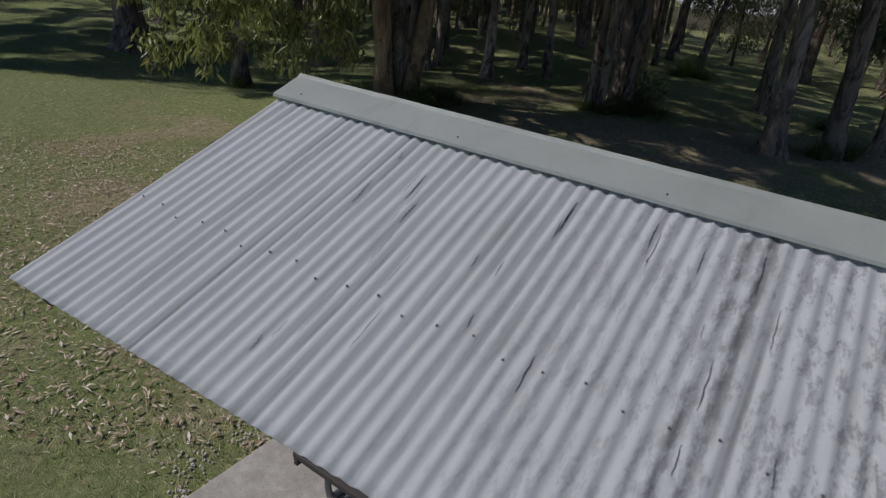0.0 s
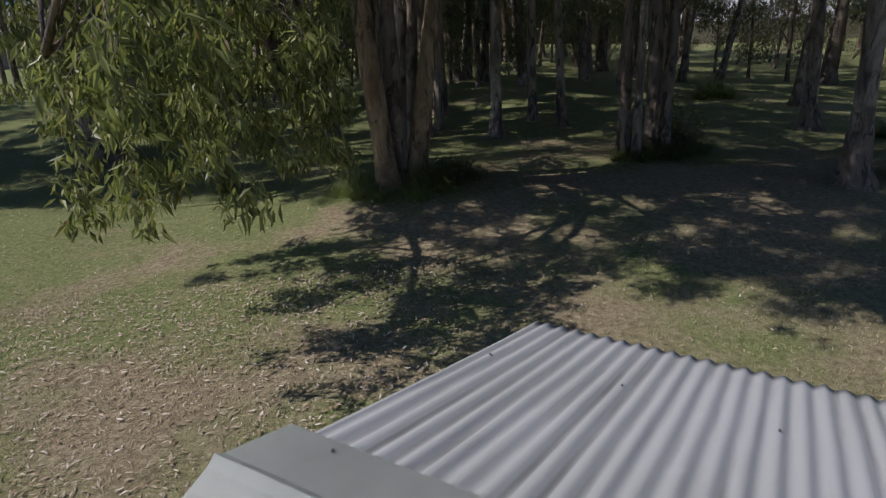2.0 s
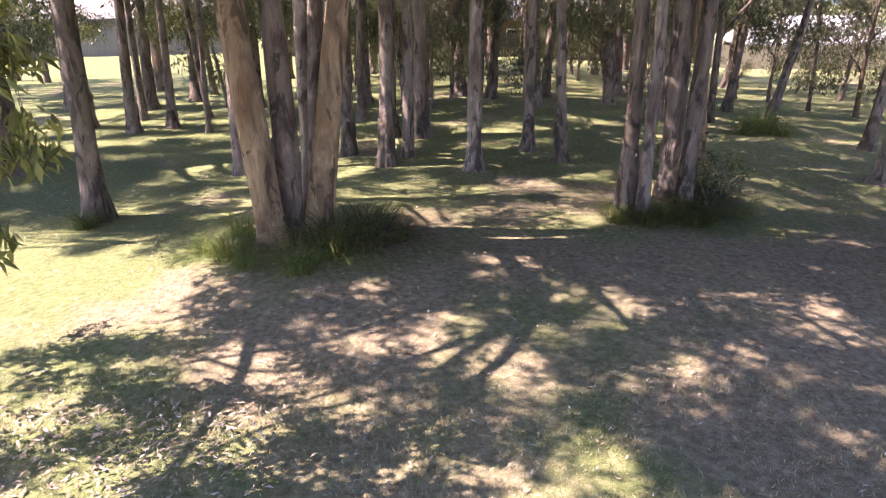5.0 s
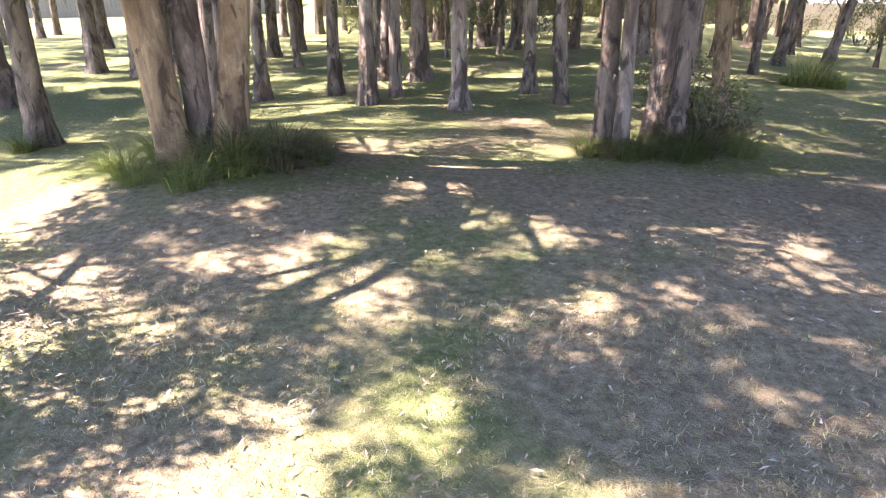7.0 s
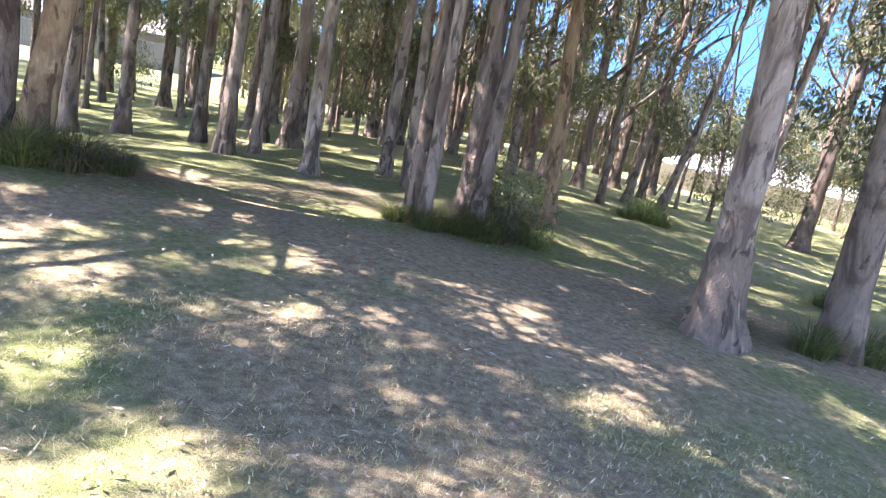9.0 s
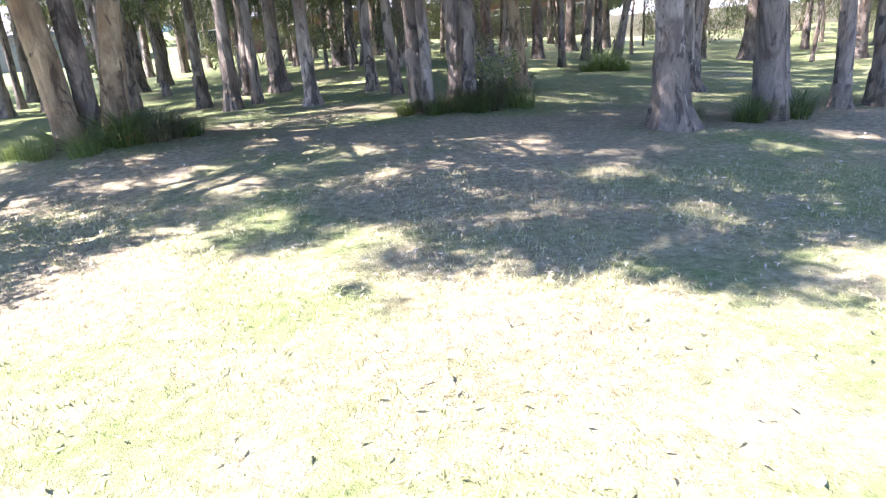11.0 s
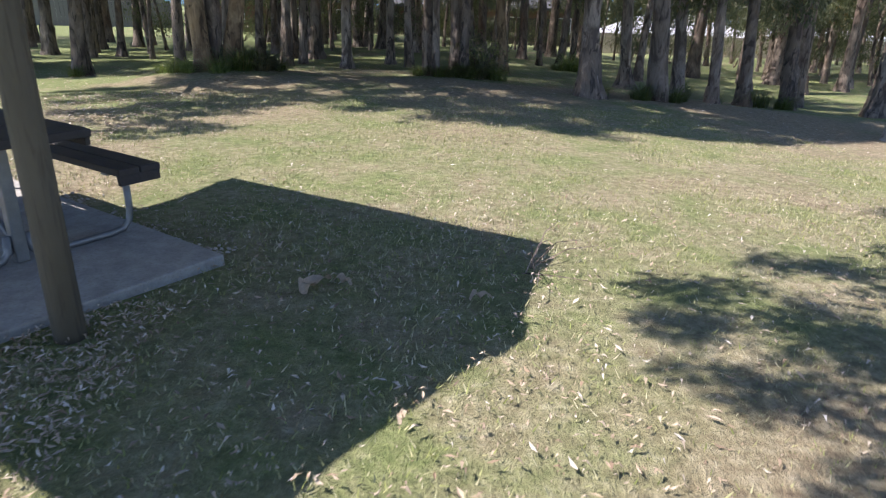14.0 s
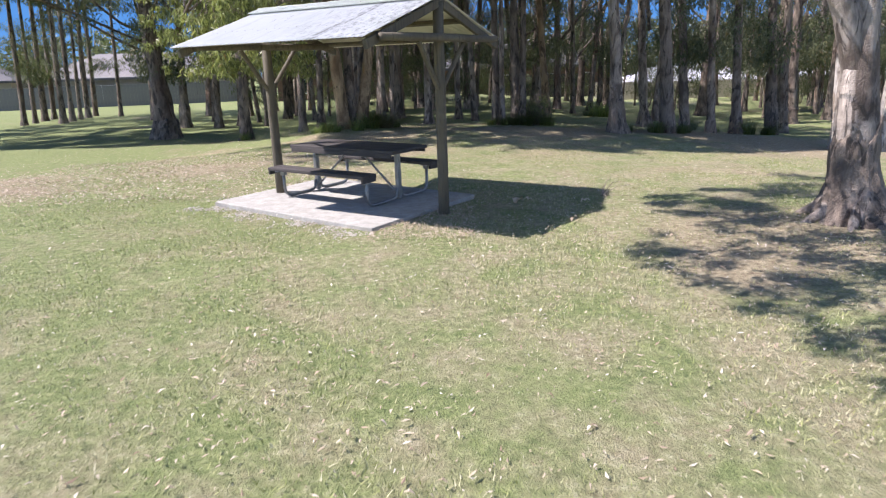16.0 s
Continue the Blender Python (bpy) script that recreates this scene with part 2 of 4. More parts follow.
ROOF = make_stained_roof()
CAP = make_galvanised("ridge_cap_zinc", (0.5, 0.54, 0.51), (0.435, 0.475, 0.45))
SOFFIT = make_galvanised("sheet_underside", (0.72, 0.69, 0.58), (0.62, 0.59, 0.49))
STEEL = plain("galvanised_pipe", (0.22, 0.225, 0.225), 0.45, 0.6, 0.2, 12)
SCREW = plain("rusty_screw", (0.17, 0.155, 0.145), 0.6, 0.4)
CRACK = plain("open_crack", (0.12, 0.12, 0.125), 0.95)
BOARD = plain("weathered_board", (0.05, 0.043, 0.04), 0.78, 0.0, 0.3, 5, 0.3)


def make_concrete():
    """Weathered concrete with soil trodden over it and fine pitting."""
    m = Mat("concrete", 0.92)
    v = m.coords()
    a, b, c = m.noise(v, 1.9, 6, 0.65), m.noise(v, 9, 5, 0.65), m.noise(v, 60, 4, 0.7)
    base = m.ramp(b, [(0.3, (0.265, 0.255, 0.232)), (0.55, (0.36, 0.348, 0.318)), (0.78, (0.44, 0.43, 0.395))])
    soil = m.mix(m.ramp(a, [(0.47, (0, 0, 0)), (0.75, (0.5, 0.5, 0.5))]), base, (0.26, 0.235, 0.195))
    m.color(m.mix(m.ramp(c, [(0.3, (0.45, 0.45, 0.45)), (0.5, (0, 0, 0))]), soil, (0.17, 0.14, 0.11)))
    m.bump(c, 0.4, 0.012)
    return m.m


CONCRETE = make_concrete()
GRAVEL = make_straw("edge_stone", [(0.42, 0.38, 0.32), (0.52, 0.48, 0.42), (0.33, 0.27, 0.21), (0.6, 0.56, 0.49)])
GROUND = make_ground()
BARK_PALE = make_bark("pale_gum_bark", (0.345, 0.285, 0.235), (0.14, 0.107, 0.086), (0.22, 0.132, 0.083))
BARK_OLD = make_bark("old_flaking_bark", (0.40, 0.34, 0.29), (0.13, 0.10, 0.08), (0.22, 0.14, 0.09))
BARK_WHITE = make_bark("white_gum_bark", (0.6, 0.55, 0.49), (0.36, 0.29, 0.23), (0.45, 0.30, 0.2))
BARK_DARK = make_bark("rough_dark_bark", (0.27, 0.215, 0.17), (0.115, 0.09, 0.073), (0.20, 0.11, 0.07))
BARK_TAN = make_bark("tan_paper_bark", (0.44, 0.315, 0.19), (0.22, 0.145, 0.085), (0.36, 0.20, 0.09))
LEAF = make_leaf("gum_leaf", (0.042, 0.05, 0.029), (0.12, 0.131, 0.072), 0.32)
LEAF_LIGHT = make_leaf("young_gum_leaf", (0.06, 0.072, 0.026), (0.285, 0.30, 0.115), 0.5)
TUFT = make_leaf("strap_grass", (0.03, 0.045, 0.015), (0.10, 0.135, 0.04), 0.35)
# the same strap grass with sunlight put into a paler colour
LIT_TUFT = make_leaf("sunlit_strap_grass", (0.07, 0.10, 0.03), (0.19, 0.25, 0.08), 0.45)
DRY_TUFT = make_leaf("dry_strap_grass", (0.03, 0.028, 0.018), (0.10, 0.09, 0.05), 0.2)
BLADE = make_straw("grass_blade", [(0.14, 0.17, 0.042), (0.26, 0.288, 0.085), (0.38, 0.37, 0.175), (0.54, 0.50, 0.34), (0.22, 0.258, 0.068)])
LITTER = make_straw("fallen_leaf", [(0.36, 0.29, 0.20), (0.25, 0.17, 0.11), (0.48, 0.41, 0.31), (0.40, 0.30, 0.21), (0.70, 0.64, 0.55)])
BRICK = plain("far_brick", (0.17, 0.10, 0.075), 0.9, 0, 0.25, 6)
CREAM = plain("cream_wall", (0.33, 0.30, 0.25), 0.8, 0, 0.08, 2)
WHITE_METAL = plain("pale_metal_roof", (0.55, 0.55, 0.56), 0.5, 0.1, 0.06, 2)
TILE_ROOF = plain("grey_tile_roof", (0.10, 0.095, 0.10), 0.8, 0, 0.2, 5)
PALE_TILE = plain("pale_tile_roof", (0.2, 0.185, 0.18), 0.8, 0, 0.2, 5)
FENCE_DARK = plain("dark_paling", (0.09, 0.078, 0.07), 0.9, 0, 0.25, 4)
FENCE_PALE = plain("cream_sheet_fence", (0.33, 0.30, 0.24), 0.6, 0, 0.08, 2)
FENCE_GREY = plain("grey_paling", (0.2, 0.19, 0.185), 0.9, 0, 0.2, 4)
GLASS = plain("dark_window_glass", (0.03, 0.035, 0.04), 0.12, 0, 0.2, 2, 0)
PAPER = plain("papery_bark", (0.7, 0.58, 0.44), 0.85, 0.0, 0.25, 25, 0.4)
PAINT_WHITE = plain("white_paint", (0.75, 0.74, 0.71), 0.5, 0, 0.06, 4)


def make_timber():
    m = Mat("treated_log", 0.85)
    v = m.coords((1, 1, 0.08))
    g = m.noise(v, 28, 6, 0.65, 0.4)
    p = m.noise(m.coords((1, 1, 0.4)), 3, 4)
    c = m.ramp(p, [(0.3, (0.082, 0.068, 0.046)), (0.7, (0.15, 0.127, 0.09))])
    m.color(m.mix(m.ramp(g, step(0.5, 0.72)), c, (0.05, 0.04, 0.03)))
    m.bump(g, 0.5, 0.01)
    return m.m


TIMBER = make_timber()


# ---- mesh helpers ----
def finish(bm, name, material, smooth=False):
    me = bpy.data.meshes.new(name)
    bm.to_mesh(me)
    bm.free()
    me.materials.append(material)
    if smooth:
        for p in me.polygons:
            p.use_smooth = True
    return me


def part(name, bm, material, parent, label="", smooth=False):
    """Links a bmesh as one mesh object under a thing or a part."""
    ob = new(name, finish(bm, name, material, smooth) if isinstance(bm, bmesh.types.BMesh) else bm)
    ob.parent = parent
    return tagged(ob, label)


def thing(name, m, label, category, group="", kind=""):
    ob = new(name)
    ob.empty_display_size = 0.2
    ob.matrix_world = m
    return tagged(ob, label, category, group, kind)


def box(bm, size, at=(0, 0, 0), bevel=0.0, turn=None):
    m = Matrix.Translation(at) @ (turn or Matrix()) @ Matrix.Diagonal((*size, 1))
    made = bmesh.ops.create_cube(bm, size=1, matrix=m)["verts"]
    if bevel:
        edges = list({e for v in made for e in v.link_edges})
        bmesh.ops.bevel(bm, geom=edges, offset=bevel, segments=2, affect="EDGES", profile=0.5)
    return bm


def rod(bm, a, b, r0, r1=None, sides=10):
    """A round bar from a to b."""
    a, b = Vector(a), Vector(b)
    r1 = r0 if r1 is None else r1
    q = (b - a).to_track_quat("Z", "Y").to_matrix().to_4x4()
    m = Matrix.Translation((a + b) / 2) @ q
    bmesh.ops.create_cone(bm, cap_ends=True, segments=sides, radius1=r0, radius2=r1, depth=(b - a).length, matrix=m)
    return bm


def tube(bm, points, radii, sides=10, wobble=0.0, seed=0, caps=True):
    """A bent tapering tube through the points."""
    points = [Vector(p) for p in points]
    rings = []
    side = Vector((1, 0, 0))
    for k, p in enumerate(points):
        way = (points[min(k + 1, len(points) - 1)] - points[max(k - 1, 0)]).normalized()
        side = (side - way * side.dot(way)).normalized() if (side - way * side.dot(way)).length > 1e-3 else way.orthogonal().normalized()
        up = way.cross(side)
        ring = []
        for s in range(sides):
            a = 2 * math.pi * s / sides
            d = side * math.cos(a) + up * math.sin(a)
            r = radii[k]
            if wobble:
                lump = Vector((d.x * 1.3 + seed * 7.1, d.y * 1.3, p.z * 0.8 + d.z))
                r *= 1 + wobble * (noise.noise(lump) + 0.45 * noise.noise(lump * 2.7))
            ring.append(bm.verts.new(p + d * r))
        rings.append(ring)
    for one, two in zip(rings, rings[1:]):
        for s in range(sides):
            bm.faces.new((one[s], one[(s + 1) % sides], two[(s + 1) % sides], two[s]))
    if caps:
        bm.faces.new(rings[0][::-1])
        bm.faces.new(rings[-1])
    return bm


def soup(name, verts, faces, material):
    me = bpy.data.meshes.new(name)
    me.from_pydata(verts, [], faces)
    me.materials.append(material)
    return me


# ---- ground ----
def soft_plus(a):
    return 0.5 * (a + math.sqrt(a * a + 0.6))


def lie(x, y):
    """The height of the ground: level round the shelter, dropping a little into the wood and to both sides, with a mound under the clump of stems."""
    s = min(max((y - 1) / 9, 0), 1)
    s = s * s * (3 - 2 * s)
    d = min(max((y - 12) / 6, 0), 1)
    d = d * d * (3 - 2 * d)
    fall = 0.075 * min(soft_plus(x - 3.6), 11) + 0.065 * min(soft_plus(-0.8 - x), 5)
    mound = 0.15 * math.exp(-((x + 0.8) ** 2 + (y - 12.4) ** 2) / 2.6)
    return -0.007 * min(y, 40) - 0.25 * d - s * fall + mound


def ticks(lo, hi, fine, far):
    mid = list(np.arange(lo, hi + 1e-6, fine))
    out, s, grow = [], fine, []
    p, q = lo, hi
    while q < far:
        s *= 1.35
        p, q = p - s, q + s
        out.insert(0, p)
        grow.append(q)
    return out + mid + grow


def build_ground():
    xs, ys = ticks(-16, 18, 0.22, 1400), ticks(-9, 30, 0.22, 1400)
    verts = []
    for y in ys:
        for x in xs:
            n = 0.035 * noise.noise(Vector((x * 0.5, y * 0.5, 0))) + 0.012 * noise.noise(Vector((x * 2.3, y * 2.3, 3)))
            if abs(x) > 60 or abs(y) > 60:
                n = 0
            verts.append((x, y, lie(x, y) + n - 0.01))
    w = len(xs)
    faces = [(j * w + i, j * w + i + 1, j * w + w + i + 1, j * w + w + i) for j in range(len(ys) - 1) for i in range(w - 1)]
    me = soup("ground", verts, faces, GROUND)
    for p in me.polygons:
        p.use_smooth = True
    tagged(new("ground", me), "mown park lawn with dry patches and leaf litter under the trees", "ground", kind="structure")


build_ground()

# ---- picnic shelter ----
TH, HALF, WIDE, EAVE, RIDGE = -0.55, 1.42, 1.455, 2.03, 2.51
SHELTER = pose(0.365, 2.30, 0, 0, 0, math.degrees(TH))
PITCH, DEEP = 0.0572, 0.0056


ROWS = 22


def sheet_mesh(x0, x1, side, lift):
    """One corrugated sheet from the ridge to the eave, waves across x, with a little thickness."""
    n = max(2, int((x1 - x0) / PITCH * 9))
    bm = bmesh.new()
    slope = math.atan2(RIDGE - EAVE, WIDE)
    rows_ = []
    for k in range(n + 1):
        x = x0 + (x1 - x0) * k / n
        row = []
        for j in range(ROWS + 1):
            f = j / ROWS
            dent = noise.noise(Vector((x * 9, f * 2.2, 4 + side))) + 0.6 * noise.noise(Vector((x * 21, f * 7, 8 + side)))
            dz = DEEP * (1 + 0.22 * dent) * math.cos(2 * math.pi * (x + 0.003 * dent) / PITCH) + lift - 0.004 * max(0, dent - 0.45)
            sag = -0.006 * math.sin(math.pi * f) * (1 + 0.5 * noise.noise(Vector((x * 2, f * 3, side))))
            y = f * WIDE
            z = RIDGE - 0.02 - (RIDGE - 0.02 - EAVE) * f + sag
            row.append([bm.verts.new((x, side * (y + math.sin(slope) * d), z + math.cos(slope) * d)) for d in (dz, dz - 0.004)])
        rows_.append(row)
    for k in range(n):
        for j in range(ROWS):
            a, b, c, d = rows_[k][j], rows_[k + 1][j], rows_[k + 1][j + 1], rows_[k][j + 1]
            bm.faces.new((a[0], b[0], c[0], d[0]))
            bm.faces.new((a[1], d[1], c[1], b[1])).material_index = 1
        for j in (0, ROWS):
            bm.faces.new((rows_[k][j][0], rows_[k + 1][j][0], rows_[k + 1][j][1], rows_[k][j][1]))
    for k in (0, n):
        for j in range(ROWS):
            bm.faces.new((rows_[k][j][0], rows_[k][j + 1][0], rows_[k][j + 1][1], rows_[k][j][1]))
    bmesh.ops.recalc_face_normals(bm, faces=bm.faces)
    me = finish(bm, "roof_sheet", ROOF, True)
    me.materials.append(SOFFIT)
    return me


def build_shelter():
    base = thing("picnic_shelter", SHELTER, "open picnic shelter with weathered corrugated gable roof on two log posts", "shelter")
    edges = [-HALF, 0.02, HALF]
    for side in (-1, 1):
        for k in range(2):
            part("roof_sheet", sheet_mesh(edges[k] - (0.03 if k else 0), edges[k + 1], side, 0.0003 * (k % 2)), None, base)
    # ridge capping, a folded strip with its two turned-down lips
    bm = bmesh.new()
    slope = math.atan2(RIDGE - EAVE, WIDE)

    def at(side, run, lift):
        return (side * run * math.cos(slope), RIDGE + 0.012 + lift - run * math.sin(slope))
    line = [at(-1, 0.195, -0.012), at(-1, 0.192, 0.0), at(-1, 0.02, 0.0), at(1, 0.0, 0.008), at(1, 0.02, 0.0), at(1, 0.192, 0.0), at(1, 0.195, -0.012)]
    n = 24
    grid = [[bm.verts.new((-HALF - 0.02 + (2 * HALF + 0.04) * k / n, y, z + 0.002 * noise.noise(Vector((k * 0.7, y * 4, 0))))) for y, z in line] for k in range(n + 1)]
    for k in range(n):
        for j in range(len(line) - 1):
            bm.faces.new((grid[k][j], grid[k + 1][j], grid[k + 1][j + 1], grid[k][j + 1]))
    bmesh.ops.solidify(bm, geom=bm.faces[:], thickness=0.003)
    cap = part("ridge_cap", bm, CAP, base, "smooth pale zinc ridge capping")
    # short splits in the brittle sheet, running down the slope
    rng = random.Random(9)
    for k in range(34):
        x, f = rng.uniform(-0.75, 0.95), rng.uniform(0.2, 0.9)
        x = (round(x / PITCH) + rng.choice((-0.28, -0.22, 0.25, 0.3))) * PITCH
        ln, bm, rows_ = rng.uniform(0.025, 0.13), bmesh.new(), []
        for j in range(8):
            q = f + ln * (j / 7 - 0.5)
            cx = x + rng.uniform(-0.0022, 0.0022) + 0.006 * (j / 7 - 0.5)
            w = 0.0009 * math.sin(math.pi * (0.08 + 0.84 * j / 7)) + 0.0004
            z = RIDGE - 0.02 - (RIDGE - 0.02 - EAVE) * q - 0.006 * math.sin(math.pi * q) + 0.0026
            rows_.append([bm.verts.new((cx + e * w, -q * WIDE, z + math.cos(slope) * DEEP * math.cos(2 * math.pi * (cx + e * w) / PITCH))) for e in (-1, 1)])
        for one, two in zip(rows_, rows_[1:]):
            bm.faces.new((one[0], one[1], two[1], two[0]))
        bmesh.ops.solidify(bm, geom=bm.faces[:], thickness=0.001)
        part("split", bm, CRACK, base, "thin dark crack")
    # roofing screws with washers in a row across each slope
    bm = bmesh.new()
    bmesh.ops.create_cone(bm, cap_ends=True, segments=10, radius1=0.0062, radius2=0.0062, depth=0.003, matrix=Matrix.Translation((0, 0, 0.0015)))
    bmesh.ops.create_cone(bm, cap_ends=True, segments=6, radius1=0.004, radius2=0.0036, depth=0.006, matrix=Matrix.Translation((0, 0, 0.006)))
    bmesh.ops.scale(bm, vec=(0.66, 0.66, 0.66), verts=bm.verts)
    screw = finish(bm, "screw", SCREW)
    for side in (-1, 1):
        for f in (0.655,):
            x = -HALF + PITCH * 0.7
            while x < HALF:
                crest = round(x / PITCH) * PITCH
                ob = part("screw", screw, None, base)
                y = f * WIDE
                z = RIDGE - 0.02 - (RIDGE - 0.02 - EAVE) * f + DEEP - 0.006
                off = 0.02 * math.sin(crest * 37)
                ob.matrix_basis = pose(crest, side * (y + 0.006 + off), z - off * math.tan(slope), -side * math.degrees(slope), 0, 0)
                x += PITCH * (2 if side < 0 else 7)
        for x in (-1.3, -0.45, 0.4, 1.25):
            ob = part("screw", screw, None, cap)
            y, z = at(side, 0.15, 0.0)
            ob.matrix_basis = pose(x, y, z + 0.001, -side * math.degrees(slope), 0, 0)
    # log posts, cross beams, braces and purlins
    for x in (-1.37, 1.37):
        bm = tube(bmesh.new(), [(x, 0, -0.3), (x, 0, 0.6), (x, 0, 1.5), (x, 0, RIDGE - 0.09)], [0.066, 0.064, 0.062, 0.061], 16, 0.05, x)
        part("post", bm, TIMBER, base, smooth=True)
        bm = tube(bmesh.new(), [(x + 0.1, -1.24, EAVE + 0.0), (x + 0.1, -0.4, EAVE + 0.005), (x + 0.1, 0.4, EAVE), (x + 0.1, 1.24, EAVE)], [0.04, 0.044, 0.044, 0.04], 12, 0.05, x)
        part("cross_beam", bm, TIMBER, base, smooth=True)
        for side in (-1, 1):
            bm = rod(bmesh.new(), (x, side * 0.05, 1.48), (x + 0.05, side * 0.5, EAVE - 0.03), 0.03, 0.028, 12)
            part("brace", bm, TIMBER, base)
            bm = bmesh.new()
            slope_turn = Matrix.Rotation(-side * slope, 4, "X")
            box(bm, (0.05, WIDE / math.cos(slope) - 0.12, 0.09), (x + 0.02, side * (WIDE / 2), (RIDGE + EAVE) / 2 - 0.095), 0.006, slope_turn)
            part("rafter", bm, TIMBER, base)
    for side, y in ((-1, 1.16), (1, 1.16), (-1, 0.62), (1, 0.62)):
        z = RIDGE - (RIDGE - EAVE) * y / WIDE - 0.068
        bm = box(bmesh.new(), (2 * HALF - 0.08, 0.07, 0.045), (0, side * y, z), 0.005, Matrix.Rotation(-side * slope, 4, "X"))
        part("purlin", bm, TIMBER, base)
    bm = box(bmesh.new(), (2 * HALF - 0.06, 0.05, 0.11), (0, 0, RIDGE - 0.12), 0.006)
    part("ridge_beam", bm, TIMBER, base)
    return base


build_shelter()

# ---- concrete slab and its stony edge ----
SLAB = pose(0.27, 2.57, -0.03, 0, 0, -36.5)


def build_slab():
    bm = box(bmesh.new(), (2.88, 2.06, 0.14), (-0.01, -0.13, 0.0), 0.012)
    ob = new("concrete_slab", finish(bm, "concrete_slab", CONCRETE))
    ob.matrix_world = SLAB
    tagged(ob, "pale concrete slab set in the lawn under the shelter", "slab", kind="structure")
    rng = random.Random(4)
    verts, faces = [], []
    for k in range(6000):
        s = rng.random()
        if s < 0.5:
            x, y = rng.uniform(-1.7, 1.5), -1.16 - abs(rng.gauss(0, 0.2))
        elif s < 0.85:
            x, y = -1.45 - abs(rng.gauss(0, 0.2)), rng.uniform(-1.3, 0.9)
        else:
            x, y = rng.uniform(-1.5, 1.3), 0.91 + abs(rng.gauss(0, 0.12))
        p = SLAB @ Vector((x, y, 0))
        r = 0.003 + 0.014 * rng.random() ** 2
        if noise.noise(Vector((p.x * 3.2, p.y * 3.2, 6))) + rng.gauss(0, 0.18) < 0.02:
            continue
        z = lie(p.x, p.y)
        c = Vector((p.x, p.y, z + r * 0.15))
        n0 = len(verts)
        ring = [(math.cos(a) * r * rng.uniform(0.7, 1.2), math.sin(a) * r * rng.uniform(0.7, 1.2)) for a in (0, 1.25, 2.5, 3.75, 5.0)]
        verts += [(c.x + u, c.y + v, c.z - r * 0.3) for u, v in ring] + [(c.x + u * 0.6, c.y + v * 0.6, c.z + r * rng.uniform(0.25, 0.45)) for u, v in ring]
        faces += [(n0 + i, n0 + (i + 1) % 5, n0 + 5 + (i + 1) % 5, n0 + 5 + i) for i in range(5)] + [tuple(n0 + 5 + i for i in range(5))]
    tagged(new("edge_stones", soup("edge_stones", verts, faces, GRAVEL)), "pale broken stones scattered along the slab edge", "gravel", kind="stuff")


build_slab()


# ---- picnic table with its two benches on bent pipe frames ----
def build_table():
    base = thing("picnic_table", pose(0.33, 2.72, 0.04, 0, 0, -35), "dark weathered picnic table with two attached benches on bent pipe frames", "picnic table")
    for k in range(3):
        bm = box(bmesh.new(), (1.85, 0.236, 0.045), (0.05, (k - 1) * 0.243, 0.665), 0.008)
        part("table_board", bm, BOARD, base)
    for side, off in ((-1, -0.05), (1, 0.06)):
        for k in (-1, 1):
            bm = box(bmesh.new(), (1.72, 0.125, 0.042), (off, side * 0.63 + k * 0.066, 0.405), 0.007)
            part("seat_board", bm, BOARD, base)
        bm = box(bmesh.new(), (1.78, 0.03, 0.06), (0.05, side * 0.352, 0.625), 0.004)
        part("edge_rail", bm, BOARD, base)
        for x in (-0.84, 0.84):
            bm = box(bmesh.new(), (0.03, 0.25, 0.06), (x + off, side * 0.63, 0.36), 0.004)
            part("seat_end_rail", bm, BOARD, base)
    for x in (-0.75, 0.75):
        bm = box(bmesh.new(), (0.06, 0.065, 0.62), (x, 0, 0.32), 0.008)
        part("table_leg", bm, STEEL, base, "grey square steel leg")
        bm = box(bmesh.new(), (0.06, 0.68, 0.035), (x, 0, 0.625), 0.004)
        part("top_bearer", bm, STEEL, base)
        for side in (-1, 1):
            pts = [(x, side * 0.63, 0.375), (x, side * 0.63, 0.15), (x, side * 0.618, 0.075), (x, side * 0.575, 0.032), (x, side * 0.50, 0.021),
                   (x, side * 0.16, 0.021), (x, side * 0.09, 0.034), (x, side * 0.055, 0.07), (x, side * 0.048, 0.16)]
            part("bench_frame", tube(bmesh.new(), pts, [0.021] * 9, 10), STEEL, base, "bent galvanised pipe", True)
            bm = box(bmesh.new(), (0.06, 0.24, 0.014), (x, side * 0.63, 0.376), 0.003)
            part("seat_bearer", bm, STEEL, base)
            part("bracket", box(bmesh.new(), (0.075, 0.06, 0.07), (x, side * 0.63, 0.345), 0.006), STEEL, base)
        bm = rod(bmesh.new(), (x, 0, 0.06), (x * 0.1, 0, 0.635), 0.014)
        part("brace", bm, STEEL, base)
    part("centre_plate", box(bmesh.new(), (0.26, 0.1, 0.012), (0, 0, 0.636), 0.003), STEEL, base)
    return base


build_table()


